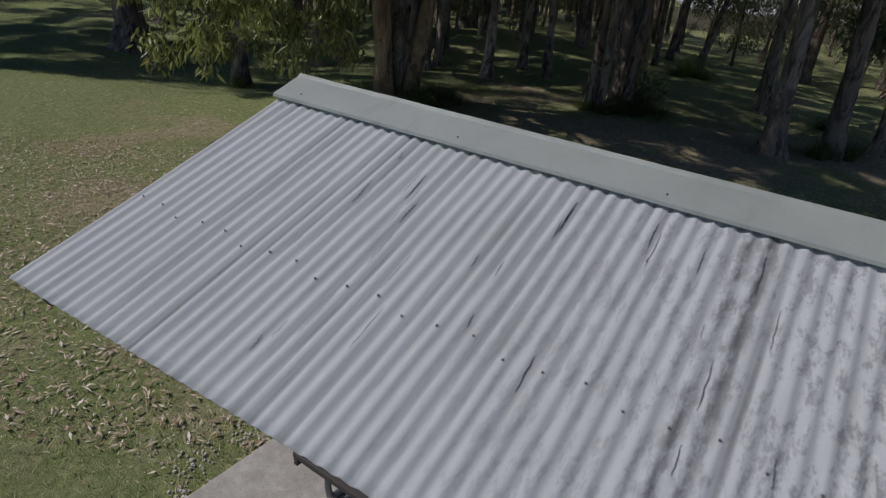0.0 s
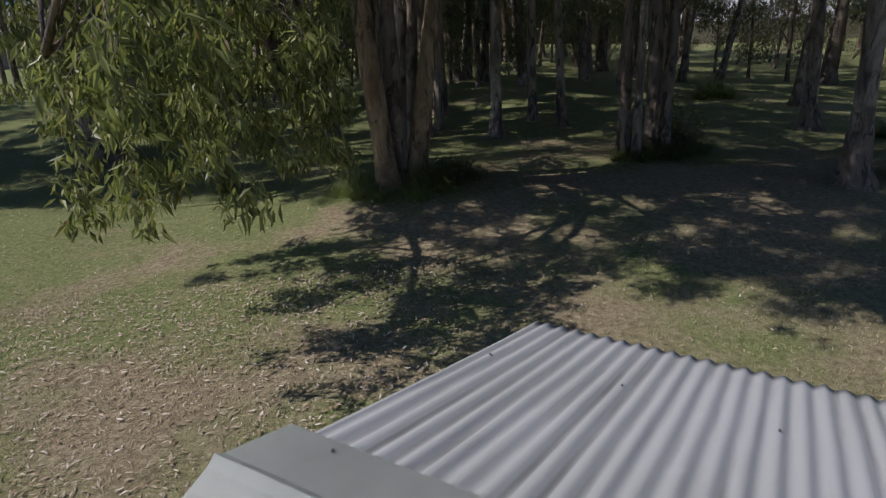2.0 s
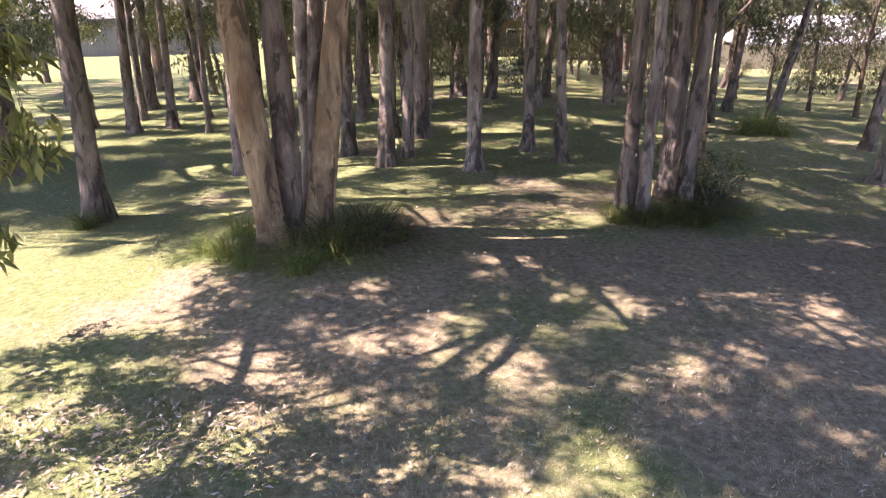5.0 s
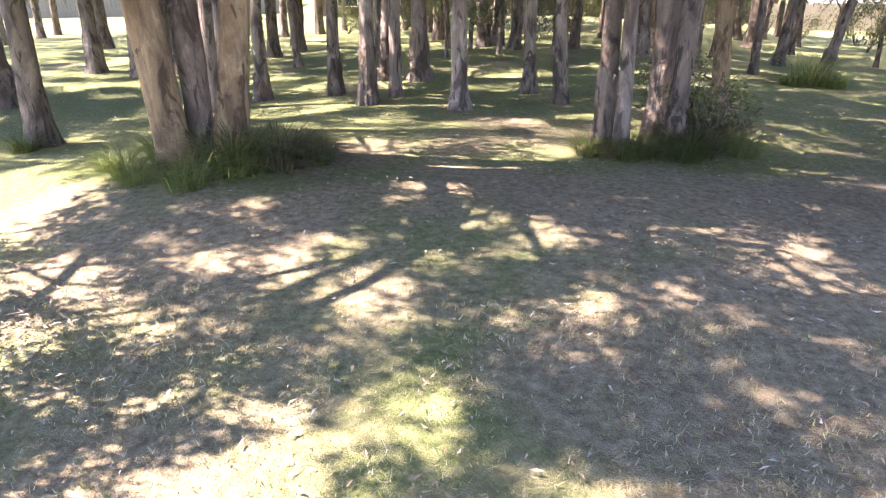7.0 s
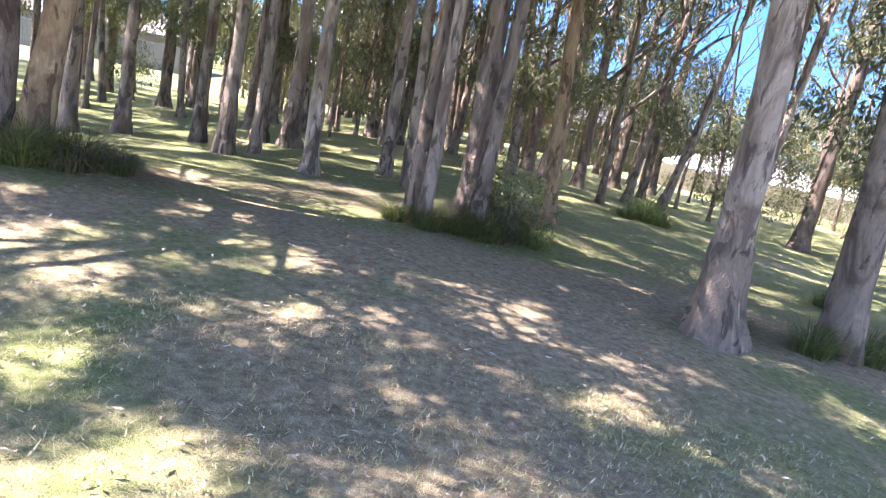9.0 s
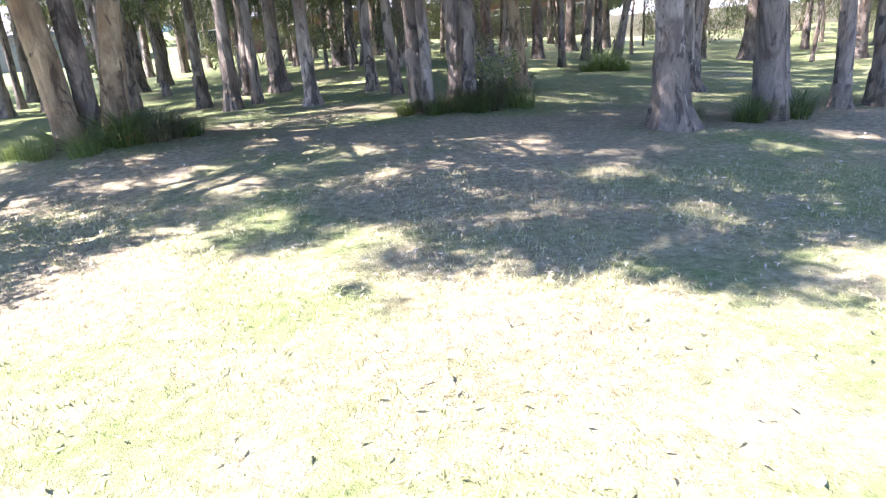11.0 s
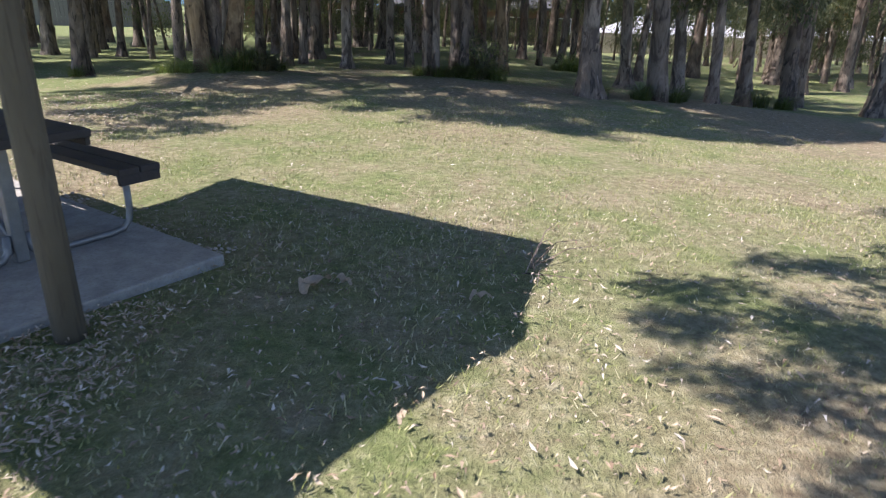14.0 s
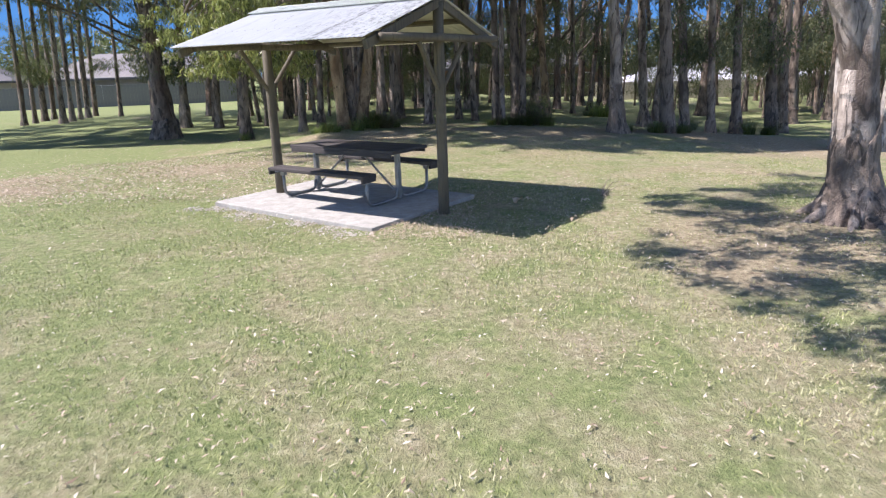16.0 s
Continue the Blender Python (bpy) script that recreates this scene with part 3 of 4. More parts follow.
# ---- trees ----
def trunk_mesh(r, h, lean, seed, bark, flare=1.4, limbs=4, low=4.5, sides=14, crook=0.12):
    """A tapered trunk with root flare, a slight bend, bark hollows and limbs."""
    rng = random.Random(seed)
    bm = bmesh.new()
    pts, rad = [], []
    n = 26
    bend = (rng.uniform(-1, 1) * crook, rng.uniform(-1, 1) * crook)
    for k in range(n + 1):
        f = (k / n) ** 1.5
        z = -0.25 + (h + 0.25) * f
        w = math.sin(f * 4 + seed) * f
        pts.append(Vector((lean[0] * z + bend[0] * w, lean[1] * z + bend[1] * w, z)))
        rad.append(r * (1 - 0.72 * f) * (1 + (flare - 1) * math.exp(-max(z, 0) / (r * 1.15)) + 0.12 * math.exp(-max(z, 0) / 0.8)))
    tube(bm, pts, rad, sides, 0.28, seed)
    tips = [pts[-1]]
    for k in range(limbs):
        z0 = low + (h * 0.8 - low) * (k + rng.random() * 0.6) / max(limbs, 1)
        j = min(range(n + 1), key=lambda i: abs(pts[i].z - z0))
        a = rng.uniform(0, 6.28)
        ln = rng.uniform(1.6, 3.2)
        p, q = pts[j], []
        for s in range(6):
            g = s / 5
            a += rng.uniform(-0.35, 0.35)
            q.append(p + Vector((math.cos(a) * ln * g * 0.8, math.sin(a) * ln * g * 0.8, ln * (1.0 * g - 0.2 * g * g) + 0.2 * g * math.sin(g * 6 + k * 2.1))))
        tube(bm, q, [rad[j] * (0.55 - 0.45 * s / 5) for s in range(6)], 7, 0.15, seed + k)
        for u in (2, 3, 4):
            w = Vector((rng.uniform(-0.6, 0.6), rng.uniform(-0.6, 0.6), rng.uniform(0.2, 0.9)))
            tube(bm, [q[u], q[u] + w * 0.5 + Vector((0.08, -0.05, 0)), q[u] + w * rng.uniform(0.9, 1.5)], [rad[j] * 0.16, rad[j] * 0.11, 0.006], 5, 0.1, seed + u)
        tips += [q[-1], q[3]]
    return finish(bm, "trunk", bark, True), tips


def leaf_mesh(name, clumps, count, size, seed, material, droop=0.75):
    """Many narrow hanging leaves gathered in clumps (x, y, z, radius)."""
    rng = np.random.default_rng(seed)
    weight = np.array([c[3] ** 2 for c in clumps])
    pick = rng.choice(len(clumps), count, p=weight / weight.sum())
    c = np.array(clumps)[pick]
    d = rng.normal(size=(count, 3))
    d /= np.linalg.norm(d, axis=1)[:, None]
    d *= (rng.random(count) ** 0.45)[:, None] * c[:, 3:4]
    p = c[:, :3] + d * np.array([1, 1, 0.72])
    way = rng.normal(size=(count, 3)) * (1 - droop * 0.6)
    way[:, 2] -= droop * 1.1
    way /= np.linalg.norm(way, axis=1)[:, None]
    side = np.cross(way, rng.normal(size=(count, 3)))
    side /= np.linalg.norm(side, axis=1)[:, None]
    ln = size * rng.uniform(0.6, 1.3, count)[:, None]
    wd = ln * rng.uniform(0.11, 0.17, count)[:, None]
    bow = np.cross(way, side) * ln * 0.08
    v = np.stack([p, p + way * ln * 0.4 + side * wd + bow, p + way * ln, p + way * ln * 0.4 - side * wd + bow], 1).reshape(-1, 3)
    f = (np.arange(count)[:, None] * 4 + np.arange(4)[None, :])
    return soup(name, v.tolist(), f.tolist(), material)


def crown_clumps(rng, height, low, spread, n):
    out = []
    for k in range(n):
        z = rng.uniform(low, height)
        wide = spread * (0.45 + 0.55 * math.sin(math.pi * min(1, (z - low) / (height - low) * 0.8 + 0.2)))
        a, q = rng.uniform(0, 6.28), wide * math.sqrt(rng.random())
        out.append((math.cos(a) * q, math.sin(a) * q, z, rng.uniform(0.3, 0.8)))
    return out


CROWNS = []
for k in range(5):
    r_ = random.Random(50 + k)
    CROWNS.append(leaf_mesh("crown", crown_clumps(r_, 11.5, 4.8, 2.4, 24), 1900, 0.21, 90 + k, LEAF))
LOW_CROWNS = []
for k in range(3):
    r_ = random.Random(70 + k)
    LOW_CROWNS.append(leaf_mesh("crown", crown_clumps(r_, 7.8, 2.2, 2.0, 18), 3000, 0.155, 190 + k, LEAF))
YOUNG_CROWNS = []
for k in range(3):
    r_ = random.Random(80 + k)
    YOUNG_CROWNS.append(leaf_mesh("crown", crown_clumps(r_, 5.4, 0.9, 1.4, 16), 2500, 0.14, 290 + k, LEAF))
TREE_COUNT = [0]


def tree(x, y, r, lean=(0, 0), h=11.0, bark=BARK_PALE, flare=1.45, crown=None, label="tall gum tree with pale peeling bark and a high thin crown", low=4.6, limbs=4, crook=0.2):
    """A standing gum tree: tapered trunk with limbs, and a crown of hanging leaves."""
    TREE_COUNT[0] += 1
    k = TREE_COUNT[0]
    base = thing("gum_tree", pose(x, y, lie(x, y)), label, "tree", "trees of the wood")
    me, tips = trunk_mesh(r * 0.84, h, lean, k, bark, flare, limbs, low, crook=crook)
    part("trunk", me, None, base)
    if r > 0.1 and k % 5 != 2 and y < 24 and bark not in (BARK_TAN, BARK_WHITE):
        # a ragged stocking of rough dark bark round the foot
        rng = random.Random(k * 13)
        tall = rng.uniform(0.35, 1.1)
        pts = [Vector((lean[0] * z, lean[1] * z, z)) for z in [-0.2 + (tall + 0.2) * i / 8 for i in range(9)]]
        rad = [r * 0.84 * 1.07 * (1 + (flare - 1) * math.exp(-max(p.z, 0) / (r * 0.97)) + 0.12 * math.exp(-max(p.z, 0) / 0.8)) for p in pts]
        rad[-1] *= 0.8
        bm = tube(bmesh.new(), pts, rad, 18, 0.3, k)
        for v in bm.verts:
            if v.co.z > tall * 0.5:
                v.co.z += 0.2 * tall * noise.noise(Vector((v.co.x * 22 + k, v.co.y * 22, 0))) * (v.co.z / tall)
            v.co += Vector((v.co.x - lean[0] * v.co.z, v.co.y - lean[1] * v.co.z, 0)) * 0.12 * noise.noise(v.co * 14)
        part("rough_foot", bm, BARK_DARK, base, "rough dark bark")
    source = (CROWNS if crown is None else crown)
    if source:
        ob = part("crown", source[k % len(source)], None, base)
        top = tips[0]
        ob.matrix_basis = pose(top.x * 0.75, top.y * 0.75, 0, 0, 0, k * 77 % 360)
    return base


DARK = "gum tree with rough dark bark in the shaded wood"
TAN = "gum tree with smooth tan bark in a clump of stems"
TAN_DARK = "gum tree with rough dark bark in a clump of tan stems"
# clump of stems with strap grass round its foot
tree(-1.2, 12.4, 0.205, (-0.065, 0.01), 11, BARK_TAN, 1.3, label=TAN)
tree(-1.02, 12.62, 0.17, (-0.01, 0.02), 11, BARK_DARK, 1.25, label=TAN_DARK)
tree(-0.95, 13.2, 0.11, (0.02, 0.03), 11, BARK_PALE, 1.25, label=TAN)
tree(-0.78, 12.72, 0.185, (0.15, 0.05), 10, BARK_TAN, 1.4, label=TAN)
tree(-0.84, 13.0, 0.12, (0.07, 0.05), 10, BARK_DARK, 1.25, label=TAN_DARK)
# clump of dark stems beside the shrubs
tree(3.3, 14.25, 0.14, (-0.02, 0.01), bark=BARK_DARK, label=DARK)
tree(3.46, 14.0, 0.105, (0.0, 0.02), 9, BARK_PALE)
tree(4.0, 14.6, 0.18, (-0.03, 0.02), bark=BARK_DARK, label=DARK)
tree(4.12, 14.35, 0.13, (0.01, 0.02), bark=BARK_DARK, label=DARK)
# single trunks of the wood: place, radius, lean
for x, y, r, lx in ((-1.55, 18.7, 0.13, 0.03), (-0.6, 17.7, 0.155, 0.03), (-0.24, 18.35, 0.12, 0.02), (-0.87, 20.4, 0.16, 0.03), (2.25, 18.9, 0.13, 0.0), (2.82, 17.95, 0.115, -0.04),
                    (1.6, 26.0, 0.17, 0.05), (0.6, 26.6, 0.19, -0.03), (1.0, 26.9, 0.2, 0.06), (-1.95, 22.7, 0.12, 0.02), (-3.0, 18.5, 0.14, 0.03),
                    (10.6, 21.2, 0.14, 0.06), (9.5, 14.95, 0.16, -0.06), (11.05, 14.6, 0.16, -0.06), (13.85, 17.1, 0.18, -0.05), (15.0, 15.4, 0.19, 0.04), (9.95, 13.95, 0.14, -0.07)):
    tree(x, y, r * 1.1, (lx, 0.02), crown=LOW_CROWNS if x > 9.4 and int(x * 10) % 2 else None)
for x, y, r, lx in ((-3.5, 17.6, 0.15, 0.02), (-8.2, 22.3, 0.15, 0.05), (-7.4, 23.0, 0.13, 0.04), (-6.1, 22.3, 0.08, 0.05), (-6.1, 26.5, 0.19, 0.03), (-5.9, 28.2, 0.21, 0.05), (-9.6, 26.2, 0.19, 0.04),
                    (-12.4, 26.3, 0.18, 0.05), (5.9, 28.0, 0.2, -0.03), (6.6, 28.5, 0.22, 0.02), (9.5, 30.5, 0.22, 0.0), (11.2, 32.0, 0.25, 0.04), (9.6, 33.0, 0.17, -0.06),
                    (12.35, 14.95, 0.17, -0.08), (16.4, 21.2, 0.21, -0.04), (18.5, 22.1, 0.2, 0.03), (17.0, 24.2, 0.24, 0.05), (14.6, 26.1, 0.27, 0.02), (19.4, 23.3, 0.2, 0.06)):
    tree(x, y, r * 1.1, (lx, 0.03), 12, BARK_DARK, crown=LOW_CROWNS if (x > 5 or y > 25) and int(y * 10) % 3 else None, label=DARK)
tree(-0.15, 20.3, 0.2, (0.01, 0.0), flare=1.7)
tree(1.12, 17.3, 0.165, (0.0, 0.0), flare=1.6)
tree(5.55, 18.1, 0.18, (-0.08, 0.03), bark=BARK_TAN)
tree(9.3, 23.8, 0.15, (0.16, -0.04), 9, label="slender gum tree leaning over open grass in the wood")
tree(9.1, 17.85, 0.205, (-0.07, 0.03), flare=2.0, label="pale gum tree with a flared foot and spreading surface roots")
tree(6.52, 12.05, 0.205, (-0.06, 0.02), flare=1.7)
tree(8.2, 12.85, 0.23, (-0.08, 0.03))
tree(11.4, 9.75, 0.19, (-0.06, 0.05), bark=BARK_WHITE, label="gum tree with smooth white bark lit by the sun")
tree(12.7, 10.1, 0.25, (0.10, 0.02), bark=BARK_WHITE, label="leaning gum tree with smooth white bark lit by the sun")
# the open park to the west
tree(-8.8, 18.3, 0.42, (-0.03, 0.02), 10, BARK_DARK, crown=LOW_CROWNS, label="leafy gum tree with thick dark trunk and a low crown")
tree(-9.9, 23.0, 0.24, (0.04, 0.02), 9, BARK_DARK, crown=LOW_CROWNS, label="leafy gum tree with dark bark and a low crown")
tree(-11.4, 30.8, 0.3, (0.04, 0.02), 11, BARK_DARK, crown=LOW_CROWNS, label="leafy gum tree with dark bark and a low crown")
tree(-8.7, 27.7, 0.22, (0.04, 0.02), 11, BARK_DARK, crown=LOW_CROWNS, label="leafy gum tree with dark bark and a low crown")
tree(-13.6, 28.6, 0.3, (0.03, 0.02), 12, BARK_DARK, crown=LOW_CROWNS, label="leafy gum tree with dark bark and a low crown")
for k in range(11):
    tree(-21.6 + 0.5 * (k * 3 % 7) + 0.1 * k, 26.8 + 0.7 * k, 0.13 + 0.03 * (k % 3), (0.05, 0.04), 14, BARK_DARK if k % 2 else BARK_PALE, crown=LOW_CROWNS if k % 2 else None, label=DARK, low=6)
# the heavy old tree beside the open lawn
old = tree(6.0, 0.72, 0.25, (-0.07, 0.05), 9, BARK_OLD, 2.1, label="heavy old paperbark with flared, ridged roots on the lawn", low=3.4, limbs=6)
part("low_fork", tube(bmesh.new(), [(-0.02, 0.04, 0.9), (-0.16, 0.06, 1.55), (-0.36, 0.05, 2.1), (-0.8, 0.0, 2.9), (-1.4, 0.1, 3.7), (-2.0, 0.0, 4.3)], [0.1, 0.13, 0.12, 0.09, 0.06, 0.02], 12, 0.3, 3), BARK_OLD, old, smooth=True)
for k in range(7):
    a = 0.5 + 0.9 * k
    tip = (0.62 * math.cos(a), 0.62 * math.sin(a), -0.06)
    part("root", tube(bmesh.new(), [(0.08 * math.cos(a), 0.08 * math.sin(a), 0.55), (0.22 * math.cos(a), 0.22 * math.sin(a), 0.26), (0.36 * math.cos(a + 0.1), 0.36 * math.sin(a + 0.1), 0.09), tip], [0.05, 0.075, 0.07, 0.02], 9, 0.3, k), BARK_OLD, old, smooth=True)


def scatter_trees():
    """The rest of the wood, further back."""
    rng = random.Random(12)
    placed = [(o.location.x, o.location.y) for o in scene.objects if o.name.startswith("gum_tree")]
    for k in range(66):
        for _ in range(30):
            x, y = rng.uniform(-9, 30), rng.uniform(23.0, 37)
            if all((x - a) ** 2 + (y - b) ** 2 > 2.2 for a, b in placed) and not (9.5 < x < 19 and 23 < y and abs(math.atan2(x - 3.6, y - 6) - 0.39) < 0.09):
                break
        placed.append((x, y))
        dark = rng.random() < 0.45
        tree(x, y, rng.uniform(0.10, 0.22), (rng.uniform(-0.08, 0.06), rng.uniform(-0.03, 0.04)), rng.uniform(8.5, 12), BARK_DARK if dark else BARK_PALE,
             crown=LOW_CROWNS if rng.random() < 0.7 else None, label=DARK if dark else "tall gum tree with pale peeling bark and a high thin crown", limbs=5, low=rng.uniform(1.6, 3.5), crook=0.4)
    for k in range(56):
        for _ in range(30):
            x, y = rng.uniform(-8, 30), rng.uniform(24, 38)
            if all((x - a) ** 2 + (y - b) ** 2 > 0.9 for a, b in placed):
                break
        placed.append((x, y))
        tree(x, y, rng.uniform(0.05, 0.09), (rng.uniform(-0.12, 0.12), rng.uniform(-0.05, 0.05)), rng.uniform(5, 8), BARK_DARK, crown=YOUNG_CROWNS,
             label="young gum tree with dark foliage low on its thin stem", limbs=5, low=1.2, crook=0.5)


scatter_trees()


# ---- the gum whose long limb hangs over the open grass ----
def build_drooping_gum():
    x, y = -4.7, 14.6
    base = thing("gum_tree", pose(x, y, lie(x, y)), "gum tree with a long leafy limb drooping low over the grass", "tree", "trees of the wood")
    me, _ = trunk_mesh(0.17, 10, (0.03, 0.03), 404, BARK_DARK, 1.5, 3)
    part("trunk", me, None, base)
    rng = random.Random(31)
    bm = bmesh.new()
    main = [(0.1, 0.1, 3.4), (0.0, -1.5, 4.6), (0.2, -3.2, 5.0), (0.6, -4.8, 4.8), (0.9, -6.0, 4.3), (1.1, -6.7, 3.8), (1.2, -7.1, 3.3)]
    tube(bm, main, [0.09, 0.08, 0.065, 0.05, 0.038, 0.026, 0.012], 8, 0.2, 5)
    twigs = []
    # hanging sprays: end of the spray, its lowest point, its breadth and the number of twigs
    for ex, ey, low_z, broad, n in ((-2.45, 6.4, 1.95, 0.3, 14), (-2.85, 7.3, 1.8, 0.42, 12), (-3.6, 8.3, 1.85, 0.5, 13), (-4.7, 9.4, 2.05, 0.5, 12), (-5.5, 10.2, 2.0, 0.45, 7), (-2.25, 7.9, 1.7, 0.45, 12),
                                    (-2.05, 8.5, 1.95, 0.3, 11), (-1.65, 8.9, 2.1, 0.22, 11), (-2.7, 9.0, 1.8, 0.55, 12), (-3.5, 9.8, 1.7, 0.6, 10)):
        hub = Vector((ex + 0.22 - x, ey - y, 0))
        near = min(main, key=lambda q: (Vector(q).xy - hub.xy).length)
        hub.z = max(low_z + 1.9, near[2] - 0.3)
        tube(bm, [near, Vector(near).lerp(hub, 0.5) + Vector((0, 0, 0.35)), hub], [0.03, 0.022, 0.014], 6, 0.15, int(n + ex * 5))
        for k in range(int(n * 0.62)):
            way = Vector((rng.gauss(0, broad), rng.gauss(0, broad), 0))
            way *= min(1, 1.4 * broad / max(way.length, 0.01))
            end = Vector((hub.x, hub.y, 0)) + way * 1.3
            end.z = low_z + 0.1 + abs(rng.gauss(0, 0.5)) + 0.35 * way.length
            top = hub + Vector((way.x * 0.3, way.y * 0.3, rng.uniform(-0.2, 0.5)))
            mid = top.lerp(end, 0.45) + Vector((way.x * 0.35, way.y * 0.35, 0.2))
            tube(bm, [hub, top, mid, end], [0.010, 0.008, 0.006, 0.002], 5, 0.1, k)
            for g in (0.1, 0.55, 1.0):
                c = mid.lerp(end, g)
                twigs.append((c.x, c.y, c.z, rng.uniform(0.1, 0.27)))
            if k % 2:
                twigs.append((top.x, top.y, top.z, 0.26))
    # bare twigs below the leaves
    for k in range(10):
        p = Vector((rng.uniform(0.9, 2.4), rng.uniform(-5.6, -4.4), rng.uniform(2.1, 2.5)))
        w = Vector((rng.uniform(-0.3, 0.5), rng.uniform(-0.4, 0.3), -rng.uniform(0.2, 0.5)))
        tube(bm, [p, p + w * 0.5 + Vector((0, 0.06, 0.03)), p + w], [0.006, 0.004, 0.0015], 4, 0.1, k)
    part("limb", bm, BARK_DARK, base, smooth=True)
    part("hanging_foliage", leaf_mesh("hanging_foliage", twigs, 15000, 0.13, 8, LEAF_LIGHT, 0.88), None, base, "light green hanging leaves")
    high = [(rng.uniform(-3.2, 2.8), rng.uniform(-7.0, -1.5), rng.uniform(5.6, 8.6), rng.uniform(0.3, 0.65)) for _ in range(12)]
    part("crown", leaf_mesh("crown", high, 900, 0.24, 9, LEAF), None, base)
    bm = bmesh.new()
    for k in range(4):
        a = Vector((0.2, -0.3, 5.2 + 0.6 * k))
        b = Vector(high[k][:3])
        tube(bm, [a, a.lerp(b, 0.25) + Vector((0.3, 0, 0.5)), a.lerp(b, 0.5) + Vector((-0.25, 0.1, 0.6)), a.lerp(b, 0.75) + Vector((0.2, 0, 0.3)), b], [0.04, 0.03, 0.024, 0.016, 0.008], 6, 0.2, k)
    part("upper_limb", bm, BARK_DARK, base, smooth=True)


build_drooping_gum()


def build_shade_crowns():
    """Wide, thin crowns over the grass, added largely unseen to dapple it with shade."""
    rng = random.Random(77)
    way = SUN_WAY / -SUN_WAY.z
    edge = ((-1.5, 10.9), (-0.4, 9.9), (0.9, 8.75), (1.4, 8.6), (1.8, 8.1), (2.5, 8.2), (3.2, 7.65), (3.7, 7.4), (4.9, 7.0), (5.4, 6.95), (5.75, 7.7), (6.4, 7.4), (7.4, 7.55), (8.5, 8.2), (12.0, 10.5))

    def rim(gx):
        for (x0, y0), (x1, y1) in zip(edge, edge[1:]):
            if gx <= x1:
                return y0 + (y1 - y0) * (gx - x0) / (x1 - x0)
        return edge[-1][1]
    gaps = ((0.0, 10.3, 0.22), (0.1, 9.5, 0.2), (-0.6, 10.2, 0.2), (0.67, 9.7, 0.22), (1.07, 10.2, 0.17), (0.92, 10.8, 0.2), (1.5, 9.7, 0.24), (2.0, 11.5, 0.26), (2.6, 11.1, 0.34), (2.43, 9.7, 0.13),
            (3.05, 10.1, 0.22), (3.5, 10.2, 0.22), (4.4, 10.85, 0.38), (3.87, 9.2, 0.18), (1.08, 9.17, 0.29), (0.69, 8.7, 0.2), (2.15, 9.05, 0.16), (2.7, 8.5, 0.26), (-0.75, 9.3, 0.28), (-1.26, 11.06, 0.3),
            (0.02, 11.35, 0.3), (3.8, 8.3, 0.14), (3.35, 8.0, 0.13), (5.1, 9.95, 0.24), (5.85, 9.2, 0.2), (5.34, 8.63, 0.22), (6.22, 8.6, 0.15), (4.25, 8.6, 0.14), (1.4, 9.0, 0.2), (5.5, 7.6, 0.16),
            (1.8, 13.4, 0.35), (0.35, 14.2, 0.3))

    def open_sky(gx, gy, r):
        return any((gx - a) ** 2 + (gy - b) ** 2 < (0.62 * c + 0.38 * r) ** 2 for a, b, c in gaps)
    shade = []
    for _ in range(1850):
        gx = rng.uniform(-1.5, 12)
        gy = rim(gx) + rng.random() * (13.0 - rim(gx)) + 0.12
        r = rng.uniform(0.14, 0.4)
        if open_sky(gx, gy, r) or (gx < 2.2 and rng.random() < (0.72 if gy < 10.8 else 0.45)):
            continue
        shade.append((gx, gy, r))
    # loose unseen sprigs, added to break up the open patches of light
    for _ in range(300):
        gx = rng.uniform(-1.4, 7)
        gy = rim(gx) + rng.random() * (11.6 - rim(gx))
        shade.append((gx, gy, rng.uniform(0.05, 0.11)))
    for _ in range(900):
        gx, gy = rng.uniform(-20, -4), rng.uniform(14.2, 27)
        if noise.noise(Vector((gx * 0.5, gy * 1.5, 9))) > -0.16:
            shade.append((gx, gy, rng.uniform(0.25, 0.6)))
    for _ in range(380):
        gx, gy = rng.uniform(-15, -5.5), rng.uniform(14.4, 20.5)
        if noise.noise(Vector((gx * 0.4, gy * 1.1, 3))) > -0.3:
            shade.append((gx, gy, rng.uniform(0.3, 0.6)))
    thick = random.Random(31)
    for _ in range(1500):
        gx, gy, r = thick.uniform(-4.5, 14.5), thick.uniform(12.6, 26.0), thick.uniform(0.25, 0.55)
        if not open_sky(gx, gy, r) and noise.noise(Vector((gx * 0.7, gy * 1.7, 5))) > -0.28:
            shade.append((gx, gy, r))
    # outlying unseen boughs, added to shade patches of the lawn
    for gx, gy, r in ((-3.8, 9.8, 0.38), (-3.2, 10.2, 0.25), (-2.2, 8.65, 0.42), (-1.75, 9.0, 0.25), (-1.6, 7.85, 0.22), (-1.5, 10.2, 0.3), (-0.6, 7.85, 0.24), (-0.75, 7.3, 0.2), (-0.25, 8.2, 0.32), (0.1, 7.55, 0.24),
                      (-0.15, 6.95, 0.27), (0.3, 8.35, 0.28), (0.9, 8.05, 0.2), (-0.1, 9.1, 0.2), (2.85, 7.3, 0.17), (3.0, 7.15, 0.12), (-1.0, 11.5, 0.5), (-0.2, 11.9, 0.5), (-2.3, 12.4, 0.4)):
        for _ in range(2):
            shade.append((gx + rng.gauss(0, r * 0.4), gy + rng.gauss(0, r * 0.4), r * 0.62))
    lawn = []
